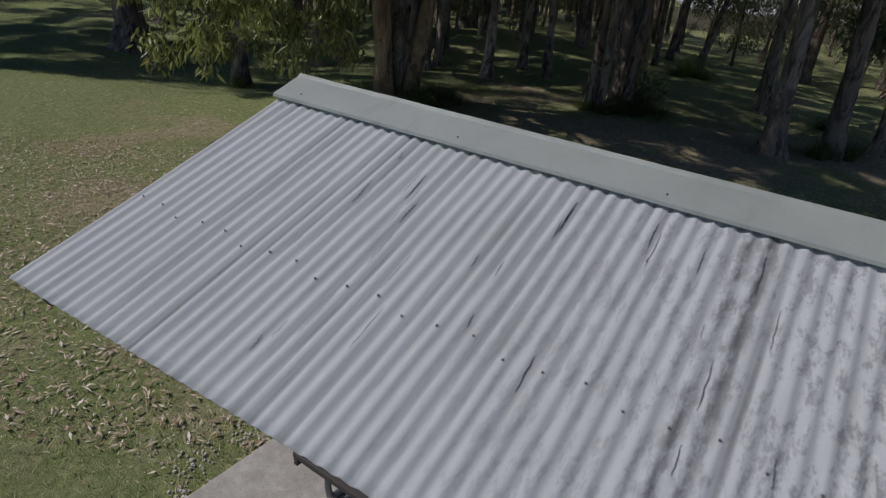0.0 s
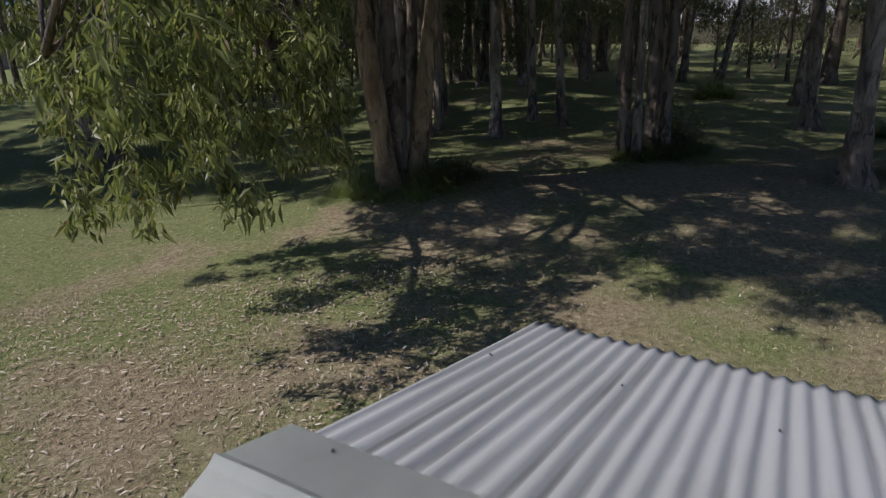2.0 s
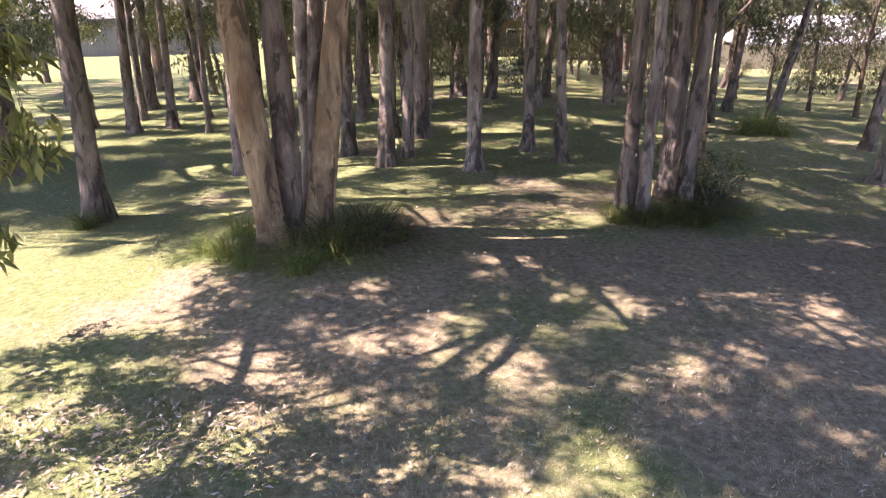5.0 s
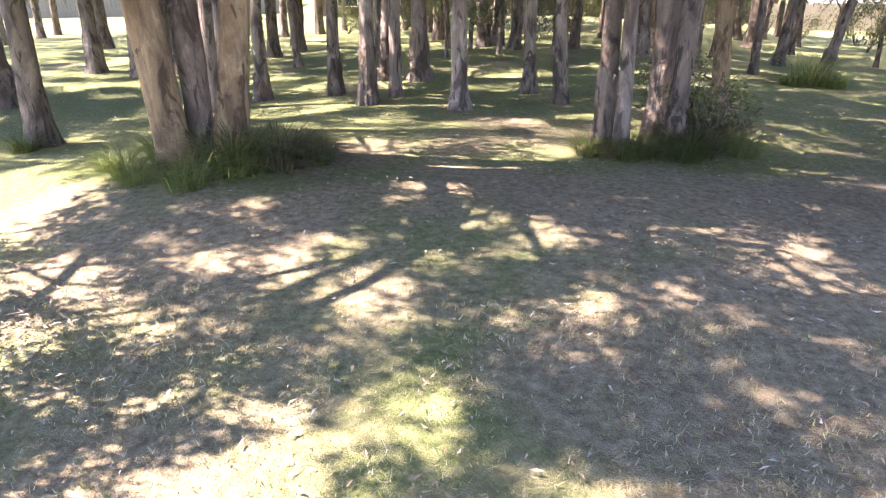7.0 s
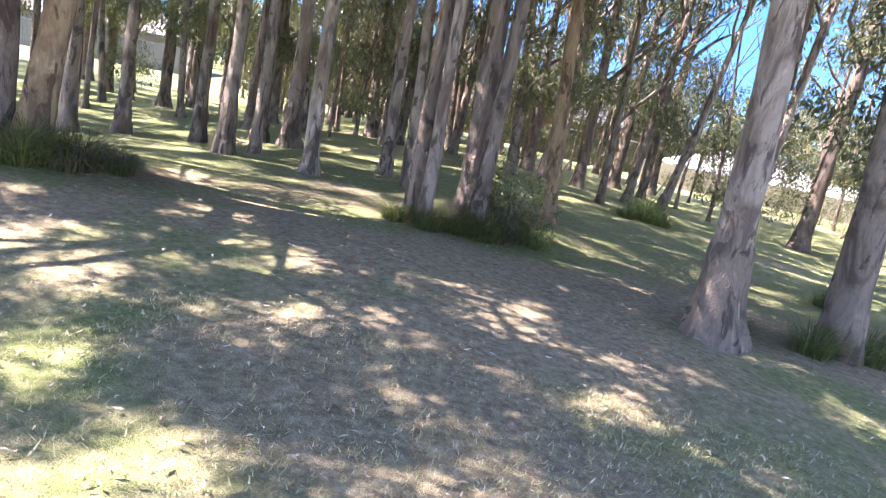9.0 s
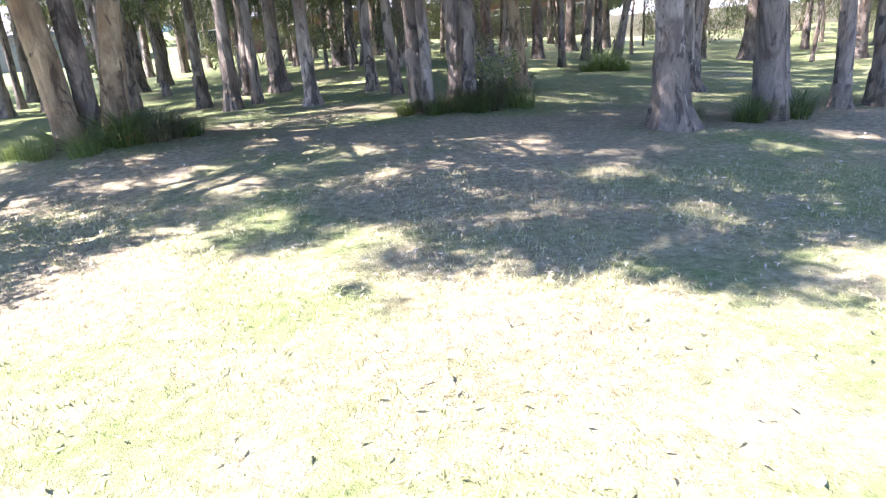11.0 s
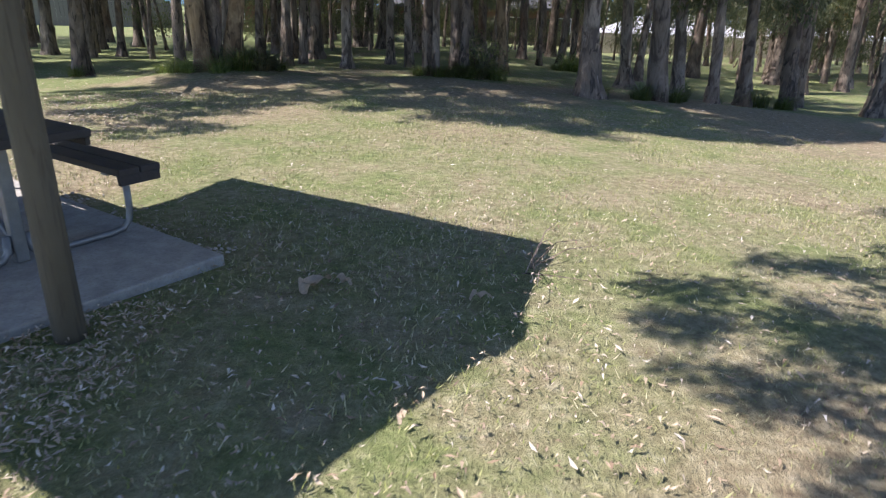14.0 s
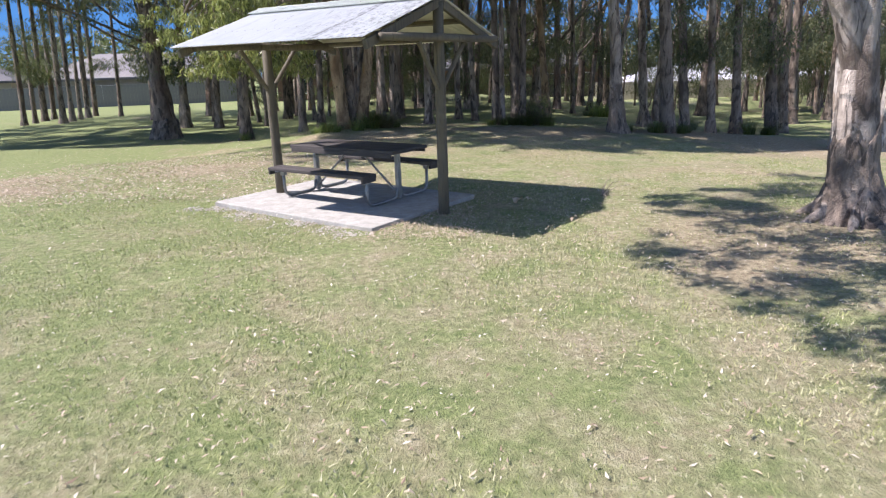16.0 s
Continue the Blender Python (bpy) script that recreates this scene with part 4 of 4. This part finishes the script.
    for gx, gy, r in ((4.45, 2.05, 0.24), (4.75, 2.25, 0.22), (5.2, 2.35, 0.28), (5.7, 2.6, 0.3), (6.3, 2.8, 0.32), (7.0, 3.2, 0.36), (4.25, 1.75, 0.2), (4.3, 1.35, 0.2), (4.7, 1.75, 0.3), (5.2, 1.8, 0.3), (5.8, 2.1, 0.36), (6.5, 2.3, 0.4), (4.5, 1.0, 0.26), (4.9, 1.2, 0.32),
                      (5.4, 1.3, 0.4), (4.6, 0.65, 0.24), (5.0, 0.75, 0.3), (5.5, 0.8, 0.4), (6.1, 1.3, 0.45), (3.6, 0.05, 0.2), (3.42, -0.2, 0.2), (3.45, -0.45, 0.2), (3.75, -0.25, 0.2), (3.95, -0.5, 0.24), (4.3, -0.25, 0.18), (4.75, 0.2, 0.26), (4.6, -0.5, 0.28), (5.2, 0.0, 0.34), (5.9, 0.1, 0.45),
                      (3.8, -0.95, 0.2), (3.95, -1.35, 0.22), (4.4, -1.0, 0.26), (5.0, -0.7, 0.34), (4.05, -1.8, 0.22), (4.5, -1.6, 0.27), (5.1, -1.4, 0.34), (5.7, -1.0, 0.4), (4.1, -2.3, 0.24), (4.6, -2.3, 0.28), (5.2, -2.2, 0.34), (5.8, -2.0, 0.38), (4.25, -2.75, 0.2), (4.9, -2.9, 0.28)):
        for _ in range(3):
            lawn.append((gx + rng.gauss(0, r * 0.6), gy + rng.gauss(0, r * 0.6), r * 0.8))
    owners = [o for o in scene.objects if o.parent is None and o.name.startswith("gum_tree")]

    def nearest(x, y):
        return min(owners, key=lambda o: (o.location.x - x) ** 2 + (o.location.y - y) ** 2)
    for patches, low, high, stems, size in ((shade, 5.0, 8.2, ((-13.6, 28.6), (-4.7, 14.6), (-1.05, 12.25), (-0.6, 17.7), (3.2, 14.2), (6.52, 12.05), (-3.5, 17.6), (1.12, 17.3), (9.1, 17.85)), 0.14), (lawn, 3.9, 5.2, ((6.0, 0.72),), 0.13)):
        gathered = {}
        # each added leaf clump hangs up-sun of the ground patch it has to shade
        for gx, gy, r in patches:
            h = rng.uniform(low, high)
            p = Vector((gx, gy, 0)) - way * h
            p.z = h
            owner = nearest(*min(stems, key=lambda q: (q[0] - p.x) ** 2 + (q[1] - p.y) ** 2))
            gathered.setdefault(owner.name, (owner, []))[1].append((*(p - owner.location), r))
        for owner, spots in gathered.values():
            leaves = int(sum(760 * c[3] ** 2 for c in spots) * (0.2 / size) ** 2)
            part("spreading_crown", leaf_mesh("spreading_crown", spots, leaves, size, len(spots), LEAF), None, owner)
            # added limbs that carry these shade clumps from the trunk
            bm = bmesh.new()
            turned = sorted(spots, key=lambda c: math.atan2(c[1], c[0]))
            many = 4
            for k in range(many):
                group = turned[k * len(turned) // many:(k + 1) * len(turned) // many][::2]
                if not group:
                    continue
                b = sum((Vector(c[:3]) for c in group), Vector()) / len(group)
                a = Vector((0, 0, min(3.4 + 0.5 * k, b.z - 0.8)))
                bough = []
                for j in range(9):
                    f = j / 8
                    sway = min(1, 4 * f * (1.15 - f))
                    bough.append(a.lerp(b, f) + Vector((rng.uniform(-0.4, 0.4), rng.uniform(-0.4, 0.4), 0.6 * math.sin(3.1 * f) + rng.uniform(-0.15, 0.15))) * sway)
                thick = 1.7 if low > 4.5 else 1.0
                tube(bm, bough, [(0.042 - 0.0042 * j) * thick for j in range(9)], 7, 0.2, k)
                for j, c in enumerate(group[:12]):
                    start = bough[3 + j % 6]
                    tip = Vector(c[:3])
                    mid = start.lerp(tip, 0.5) + Vector((rng.uniform(-0.3, 0.3), rng.uniform(-0.3, 0.3), rng.uniform(0, 0.35)))
                    tube(bm, [start, start.lerp(mid, 0.5) + Vector((rng.uniform(-0.12, 0.12), rng.uniform(-0.12, 0.12), 0.08)), mid, tip], [0.017 * thick, 0.013 * thick, 0.009 * thick, 0.003], 5, 0.2, j)
            part("spreading_limb", bm, BARK_PALE, owner, smooth=True)


build_shade_crowns()


def build_shadow_boughs():
    """Bare boughs of the clump and of the dark stems, unseen high over the grass."""
    way = SUN_WAY / -SUN_WAY.z
    owners = [o for o in scene.objects if o.parent is None and o.name.startswith("gum_tree")]
    for stem, line, thick, h in (((-1.05, 12.25), ((1.72, 11.15), (1.39, 10.21), (1.03, 9.56), (0.5, 8.95), (0.39, 8.56)), 0.08, 4.0),
                                 ((-1.05, 12.25), ((1.67, 11.04), (1.21, 10.44), (0.8, 9.87), (-0.01, 9.45), (-0.78, 8.91)), 0.072, 4.0),
                                 ((-1.05, 12.25), ((1.6, 10.95), (0.67, 10.15), (0.06, 9.69), (-0.59, 9.37)), 0.055, 4.0),
                                 ((-1.05, 12.25), ((1.5, 11.2), (0.62, 10.94), (-0.12, 10.4), (-1.45, 10.05)), 0.06, 3.8),
                                 ((-0.52, 12.75), ((2.6, 10.5), (3.04, 10.29), (3.39, 9.99), (3.74, 9.64), (3.82, 9.14)), 0.045, 4.4),
                                 ((-0.52, 12.75), ((1.8, 11.05), (2.08, 10.91), (2.7, 10.76), (3.1, 10.9)), 0.032, 4.2)):
        owner = min(owners, key=lambda o: (o.location.x - stem[0]) ** 2 + (o.location.y - stem[1]) ** 2)
        # each bough is added by lifting its wanted shadow line up-sun
        pts = [Vector((a, b, 0)) - way * (h + 0.15 * j) for j, (a, b) in enumerate(line)]
        pts = [p - owner.location for p in pts]
        root = Vector((0.12, 0.0, 3.3))
        pts = [root, root.lerp(pts[0], 0.5) + Vector((0, 0, 0.12)), *pts]
        smooth = []
        for j in range(len(pts) - 1):
            smooth += [pts[j], pts[j].lerp(pts[j + 1], 0.5) + Vector((0.03 * math.sin(j * 5 + h), 0.04 * math.cos(j * 3 + h), 0))]
        smooth.append(pts[-1])
        n = len(smooth)
        part("bough", tube(bmesh.new(), smooth, [thick * (1.1 - 0.85 * j / (n - 1)) for j in range(n)], 7, 0.15, int(h * 10)), BARK_PALE, owner, smooth=True)


build_shadow_boughs()


# ---- strap grass tufts round the trees ----
def tuft_mesh(seed, n, high, wide, material):
    rng = random.Random(seed)
    verts, faces = [], []
    for k in range(n):
        a, r = rng.uniform(0, 6.28), wide * 0.35 * math.sqrt(rng.random())
        p = Vector((math.cos(a) * r, math.sin(a) * r, -0.03))
        out = Vector((math.cos(a + rng.uniform(-0.7, 0.7)), math.sin(a + rng.uniform(-0.7, 0.7)), 0))
        side = Vector((-out.y, out.x, 0)) * rng.uniform(0.006, 0.012)
        h, reach = high * rng.uniform(0.3, 1.1), wide * rng.uniform(0.35, 1.35)
        n0 = len(verts)
        for f in (0, 0.3, 0.65, 1.0):
            c = p + out * reach * f * f + Vector((0, 0, h * (f * 2.1 - 1.35 * f * f)))
            w = side * (1 - 0.85 * f)
            verts += [tuple(c + w), tuple(c - w)]
        faces += [(n0 + 2 * i, n0 + 2 * i + 1, n0 + 2 * i + 3, n0 + 2 * i + 2) for i in range(3)]
    return soup("strap_grass", verts, faces, material)


TUFTS = [tuft_mesh(k, 200 + 50 * k, 0.42 + 0.13 * k, 0.7 + 0.15 * k, TUFT) for k in range(4)]
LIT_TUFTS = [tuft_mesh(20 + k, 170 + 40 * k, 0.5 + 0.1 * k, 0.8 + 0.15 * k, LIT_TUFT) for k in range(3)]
DRY_TUFTS = [tuft_mesh(10 + k, 300 + 60 * k, 0.45 + 0.13 * k, 0.8 + 0.15 * k, DRY_TUFT) for k in range(3)]


# tufts that take the lighter, sunlit-looking copy of the grass colour
SUNLIT = (0, 1, 2, 7, 23, 26, 27, 28)


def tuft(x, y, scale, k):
    dry, sunlit = scale >= 0.8 and k % 3, k in SUNLIT
    ob = new("grass_tuft", LIT_TUFTS[k % 3] if sunlit else DRY_TUFTS[k % 3] if dry else TUFTS[(k * 7 + k // 3) % 4])
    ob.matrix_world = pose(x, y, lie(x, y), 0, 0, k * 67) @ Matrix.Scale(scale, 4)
    tagged(ob, "strap-leaved grass tuft in a light green coloured as if sunlit" if sunlit else "half-dry brownish strap grass tuft at the foot of a tree" if dry else "dark green strap-leaved grass tuft at the foot of a tree", "grass tuft", "strap grass tufts")


SPOTS = ((-1.7, 12.2, 0.62), (-1.35, 11.85, 0.4), (-0.72, 11.7, 0.5), (-0.45, 12.2, 0.8), (-0.1, 12.45, 0.82), (0.2, 12.8, 0.7), (-0.1, 13.3, 0.7), (-1.75, 13.0, 0.6),
         (3.1, 13.85, 0.4), (3.55, 13.75, 0.5), (3.85, 13.95, 0.6), (4.35, 14.3, 0.8), (4.7, 14.8, 0.8), (4.2, 13.9, 0.5),
         (6.9, 12.4, 0.4), (7.75, 12.5, 0.6), (8.6, 12.9, 0.75), (8.95, 13.3, 0.6), (10.2, 14.3, 0.7), (11.4, 14.6, 0.7), (12.1, 14.6, 0.6), (-4.6, 14.1, 0.45), (11.6, 9.5, 0.5), (8.6, 22.6, 1.1), (8.0, 22.0, 0.8), (10.4, 16.8, 0.6), (4.95, 14.5, 0.6), (-2.05, 12.45, 0.5), (9.0, 22.3, 0.8))
for k, (x, y, sc) in enumerate(SPOTS):
    tuft(x, y, sc, k)


# ---- loose cover: mown blades, fallen leaves ----
def build_blades():
    rng = np.random.default_rng(5)
    n = 250000
    x, y = rng.uniform(-7, 9, n), rng.uniform(-6.5, 10, n)
    dense = np.array([noise.noise(Vector((a * 0.9, b * 0.9, 7))) for a, b in zip(x, y)])
    keep = dense + rng.normal(0, 0.25, n) > -0.12
    sl = SLAB.inverted()
    px = sl[0][0] * x + sl[0][1] * y + sl[0][3]
    py = sl[1][0] * x + sl[1][1] * y + sl[1][3]
    keep &= ~((abs(px + 0.01) < 1.45) & (abs(py + 0.13) < 1.04))
    x, y = x[keep], y[keep]
    n = len(x)
    z = np.array([lie(a, b) for a, b in zip(x, y)])
    a = rng.uniform(0, 6.28, n)
    h, w = rng.uniform(0.008, 0.03, n), rng.uniform(0.002, 0.0045, n)
    lx, ly = rng.normal(0, 0.018, n), rng.normal(0, 0.018, n)
    v = np.stack([np.stack([x + np.cos(a) * w, y + np.sin(a) * w, z - 0.01], 1), np.stack([x - np.cos(a) * w, y - np.sin(a) * w, z - 0.01], 1), np.stack([x + lx, y + ly, z + h], 1)], 1).reshape(-1, 3)
    f = np.arange(n * 3).reshape(-1, 3)
    tagged(new("lawn_grass", soup("lawn_grass", v.tolist(), f.tolist(), BLADE)), "short mown grass blades, green and straw coloured", "grass", kind="stuff")


def build_litter():
    rng = np.random.default_rng(15)
    sets = [(14000, (-7.5, -0.2), (3.0, 9.5)), (9000, (-7, 9), (-6.5, 7)), (16000, (-9, 11), (7, 19)), (2500, (0.4, 4.0), (0.0, 4.2)), (3200, (0.7, 1.9), (0.4, 1.9)), (6000, (-1, 7), (-4, 4))]
    x = np.concatenate([rng.uniform(*b, a) for a, b, c in sets])
    y = np.concatenate([rng.uniform(*c, a) for a, b, c in sets])
    big = np.concatenate([np.full(a, 1.25 if k == 0 else 0.72 if k > 2 else 0.95) for k, (a, b, c) in enumerate(sets)])
    sl = SLAB.inverted()
    px = sl[0][0] * x + sl[0][1] * y + sl[0][3]
    py = sl[1][0] * x + sl[1][1] * y + sl[1][3]
    keep = ~((abs(px + 0.01) < 1.45) & (abs(py + 0.13) < 1.04))
    x, y, big = x[keep], y[keep], big[keep]
    n = len(x)
    z = np.array([lie(a, b) for a, b in zip(x, y)]) + rng.uniform(0.008, 0.03, n)
    a = rng.uniform(0, 6.28, n)
    ln = (0.011 + 0.027 * rng.random(n) ** 2) * big
    wd = ln * rng.uniform(0.2, 0.34, n)
    tilt, curl = rng.normal(0, 0.35, n), rng.uniform(-0.012, 0.018, n)
    c, s_ = np.cos(a), np.sin(a)
    v = np.stack([np.stack([x - c * ln, y - s_ * ln, z - tilt * ln * 0.4], 1), np.stack([x - s_ * wd, y + c * wd, z + curl], 1),
                  np.stack([x + c * ln, y + s_ * ln, z + tilt * ln * 0.4], 1), np.stack([x + s_ * wd, y - c * wd, z + curl], 1)], 1).reshape(-1, 3)
    f = np.arange(n * 4).reshape(-1, 4)
    tagged(new("fallen_leaves", soup("fallen_leaves", v.tolist(), f.tolist(), LITTER)), "scattered dry fallen gum leaves, tan and brown", "leaf litter", kind="stuff")


build_blades()
build_litter()


def shrub(x, y, size, k, material=LEAF, label="dark leafy shrub in the undergrowth of the wood"):
    """Several thin stems with small leaves in ragged clumps."""
    rng = random.Random(900 + k)
    base = thing("shrub", pose(x, y, lie(x, y)), label, "shrub", "shrubs of the wood")
    clumps = []
    for j in range(7):
        a, ln = rng.uniform(0, 6.28), rng.uniform(0.3, 0.75) * size
        tip = Vector((math.cos(a) * ln, math.sin(a) * ln, rng.uniform(0.35, 1.25) * size))
        part("stem", tube(bmesh.new(), [(0, 0, -0.05), tip * 0.5 + Vector((0.05, -0.04, 0.08)), tip], [0.014, 0.010, 0.004], 5, 0.1, j), BARK_DARK, base)
        clumps += [(tip.x, tip.y, tip.z, rng.uniform(0.14, 0.34) * size), (tip.x * 0.7, tip.y * 0.7, tip.z * 0.55, rng.uniform(0.1, 0.28) * size)]
    part("foliage", leaf_mesh("foliage", clumps, 900, 0.085 * size ** 0.5, 40 + k, material, 0.35), None, base)


shrub(4.5, 14.75, 0.8, 0, LEAF_LIGHT, "bright green leafy shrub beside dark trunks")
shrub(4.55, 14.4, 0.72, 40)
shrub(4.25, 15.0, 0.9, 1)
shrub(4.9, 15.2, 0.6, 2)
rng_ = random.Random(61)
for k in range(26):
    sx = -6 + 31 * k / 25 + rng_.uniform(-0.5, 0.5)
    shrub(sx, rng_.uniform(31, 37), rng_.uniform(0.9, 1.7), 3 + k)


def bark_strip(x, y, turn, ln, label="pale curled strip of fallen bark lying on the grass"):
    """A thin rolled strip of bark."""
    bm = bmesh.new()
    rows_ = []
    for j in range(9):
        f = j / 8
        row = []
        for i in range(6):
            a = -1.1 + 2.2 * i / 5 + 0.3 * math.sin(f * 5)
            w = ln * 0.16 * (0.5 + math.sin(math.pi * (0.12 + 0.76 * f)))
            row.append(bm.verts.new((ln * (f - 0.5), math.sin(a) * w + 0.12 * ln * math.sin(f * 4), 0.012 + w * (1 - math.cos(a)) * 0.8 + 0.03 * abs(math.sin(f * 6)))))
        rows_.append(row)
    for one, two in zip(rows_, rows_[1:]):
        for i in range(5):
            bm.faces.new((one[i], one[i + 1], two[i + 1], two[i]))
    bmesh.ops.solidify(bm, geom=bm.faces[:], thickness=0.003)
    ob = new("bark_strip", finish(bm, "bark_strip", PAPER, True))
    ob.matrix_world = pose(x, y, lie(x, y) - 0.004, 0, 0, turn)
    tagged(ob, label, "bark")


bark_strip(2.5, 2.12, 65, 0.2)
bark_strip(2.64, 2.16, -25, 0.12)
bark_strip(3.35, 1.99, 15, 0.11)
bark_strip(2.98, 0.99, 70, 0.06)


def build_fallen_branch():
    rng = random.Random(3)
    base = thing("fallen_branch", pose(3.68, 2.4, lie(3.68, 2.4)), "small dry fallen branch with bare twigs on the lawn", "branch")
    for k in range(8):
        a = rng.uniform(0, 6.28)
        ln = rng.uniform(0.15, 0.42)
        up = rng.uniform(0.0, 0.22)
        p = Vector((rng.uniform(-0.08, 0.08), rng.uniform(-0.08, 0.08), 0.0))
        pts = [p, p + Vector((math.cos(a) * ln * 0.5, math.sin(a) * ln * 0.5, up * 0.9)), p + Vector((math.cos(a) * ln, math.sin(a) * ln, up))]
        part("twig", tube(bmesh.new(), pts, [0.0042, 0.0032, 0.0016], 6, 0.1, k), BARK_PALE, base)


build_fallen_branch()


# ---- beyond the wood: fences and houses ----
def fence(x0, y0, x1, y1, high, low, material, board, label):
    ln = math.hypot(x1 - x0, y1 - y0)
    base = thing("fence", pose(x0, y0, low, 0, 0, math.degrees(math.atan2(y1 - y0, x1 - x0))), label, "fence")
    bm = box(bmesh.new(), (board - 0.012, 0.022, high), (0, 0, high / 2), 0.004)
    me = finish(bm, "board", material)
    rng = random.Random(int(x0 * 10))
    for k in range(int(ln / board)):
        ob = part("board", me, None, base)
        ob.location = ((k + 0.5) * board, 0, rng.uniform(-0.02, 0.02))
    for z in (0.25, high - 0.25):
        part("rail", box(bmesh.new(), (ln, 0.045, 0.07), (ln / 2, 0.045, z), 0.004), material, base)
    for k in range(int(ln / 2.4) + 1):
        part("post", box(bmesh.new(), (0.1, 0.1, high + 0.06), (min(k * 2.4, ln), 0.09, high / 2), 0.006), material, base)


fence(-3.5, 39.5, 12.6, 40.5, 1.6, -1.0, FENCE_DARK, 0.15, "dark weathered timber paling fence behind the wood")
fence(13.0, 41.5, 36.0, 38.0, 1.3, -1.45, FENCE_PALE, 0.25, "cream sheet fence in sunlight behind the wood")
fence(-44.0, 41.0, -14.0, 47.0, 1.7, -0.95, FENCE_GREY, 0.25, "grey paling fence along the park boundary")


def house(x, y, z, turn, wide, deep, eave, ridge, wall, roof, label):
    base = thing("house", pose(x, y, z, 0, 0, turn), label, "house", "houses behind the wood")
    part("wall", box(bmesh.new(), (wide, deep, eave), (0, 0, eave / 2), 0.02), wall, base)
    bm = bmesh.new()
    w, d, o = wide / 2 + 0.5, deep / 2 + 0.5, deep / 2
    lo = [bm.verts.new(p) for p in ((-w, -d, eave), (w, -d, eave), (w, d, eave), (-w, d, eave))]
    lo2 = [bm.verts.new(p) for p in ((-w, -d, eave - 0.18), (w, -d, eave - 0.18), (w, d, eave - 0.18), (-w, d, eave - 0.18))]
    hi = [bm.verts.new(p) for p in ((-w + o, 0, ridge), (w - o, 0, ridge))]
    for f in ((lo[0], lo[1], hi[1], hi[0]), (lo[1], lo[2], hi[1]), (lo[2], lo[3], hi[0], hi[1]), (lo[3], lo[0], hi[0]), tuple(lo2[::-1])):
        bm.faces.new(f)
    for k in range(4):
        bm.faces.new((lo[k], lo2[k], lo2[(k + 1) % 4], lo[(k + 1) % 4]))
    part("roof", bm, roof, base)
    n = max(2, int(wide / 3))
    for k in range(n):
        cx = -wide / 2 + wide * (k + 0.5) / n
        win = part("window", box(bmesh.new(), (1.25, 0.08, 1.1), (cx, -deep / 2 - 0.03, eave * 0.55), 0.01), PAINT_WHITE, base)
        part("pane", box(bmesh.new(), (1.1, 0.03, 0.95), (cx, -deep / 2 - 0.075, eave * 0.55), 0.003), GLASS, win)


house(21.5, 47.0, -2.6, -8, 9.0, 6.0, 2.3, 3.6, CREAM, WHITE_METAL, "low house with a pale metal roof beyond the fence")
house(34.0, 48.0, -2.4, -10, 9.0, 7.0, 2.3, 3.6, CREAM, WHITE_METAL, "cream house with a pale roof beyond the fence")
house(8.0, 49.0, -1.4, 4, 13.0, 8.0, 2.6, 4.3, BRICK, TILE_ROOF, "red brick house with a grey tiled roof beyond the fence")
house(-6.0, 49.0, -1.2, 8, 11.0, 7.5, 2.5, 4.2, BRICK, PALE_TILE, "brown brick house with a pale grey tiled roof beyond the park")
house(-24.0, 51.0, -1.2, 12, 14.0, 8.5, 2.5, 4.4, CREAM, PALE_TILE, "pale house with a grey tiled roof beyond the fence")
house(-41.0, 50.0, -1.2, 22, 12.0, 8.0, 2.5, 4.4, CREAM, TILE_ROOF, "pale house with a dark tiled roof beyond the fence")


def build_far_woods():
    rng = random.Random(21)
    spots = []
    for k in range(380):
        a = rng.uniform(-0.95, 0.8)
        d = rng.uniform(66, 90)
        top = 5.4 + 3.0 * noise.noise(Vector((a * 6, 0, 2)))
        spots.append((math.sin(a) * d, math.cos(a) * d, rng.uniform(-1.0, top), rng.uniform(1.2, 2.6)))
    tagged(new("far_woods", leaf_mesh("far_woods", spots, 34000, 1.0, 33, LEAF, 0.3)), "distant belt of gum trees behind the houses", "woods", kind="stuff")


build_far_woods()


def build_backdrop():
    """The clear blue sky low over the horizon beyond the wood."""
    m = Mat("clear_sky", 1.0)
    v = m.coords()
    p = m.node("ShaderNodeSeparateXYZ")
    m.link(v, p.inputs[0])
    up = m.node("ShaderNodeMapRange")
    for key, value in (("From Min", 0.0), ("From Max", 70.0)):
        up.inputs[key].default_value = value
    m.link(p.outputs["Z"], up.inputs["Value"])
    glow = m.node("ShaderNodeEmission", Strength=1.0)
    m.link(m.ramp(up.outputs["Result"], [(0.0, (0.13, 0.25, 0.38)), (0.16, (0.05, 0.16, 0.36)), (0.6, (0.025, 0.105, 0.30))]), glow.inputs["Color"])
    m.link(glow.outputs[0], m.t.nodes["Material Output"].inputs["Surface"])
    verts, n = [], 48
    for z in (-6.0, 70.0):
        verts += [(170 * math.sin(a), 170 * math.cos(a), z) for a in (-1.2 + 2.4 * k / n for k in range(n + 1))]
    faces = [(k, k + 1, n + 2 + k, n + 1 + k) for k in range(n)]
    tagged(new("backdrop", soup("backdrop", verts, faces, m.m)), "clear deep blue sky beyond the wood", "sky", kind="structure")


build_backdrop()
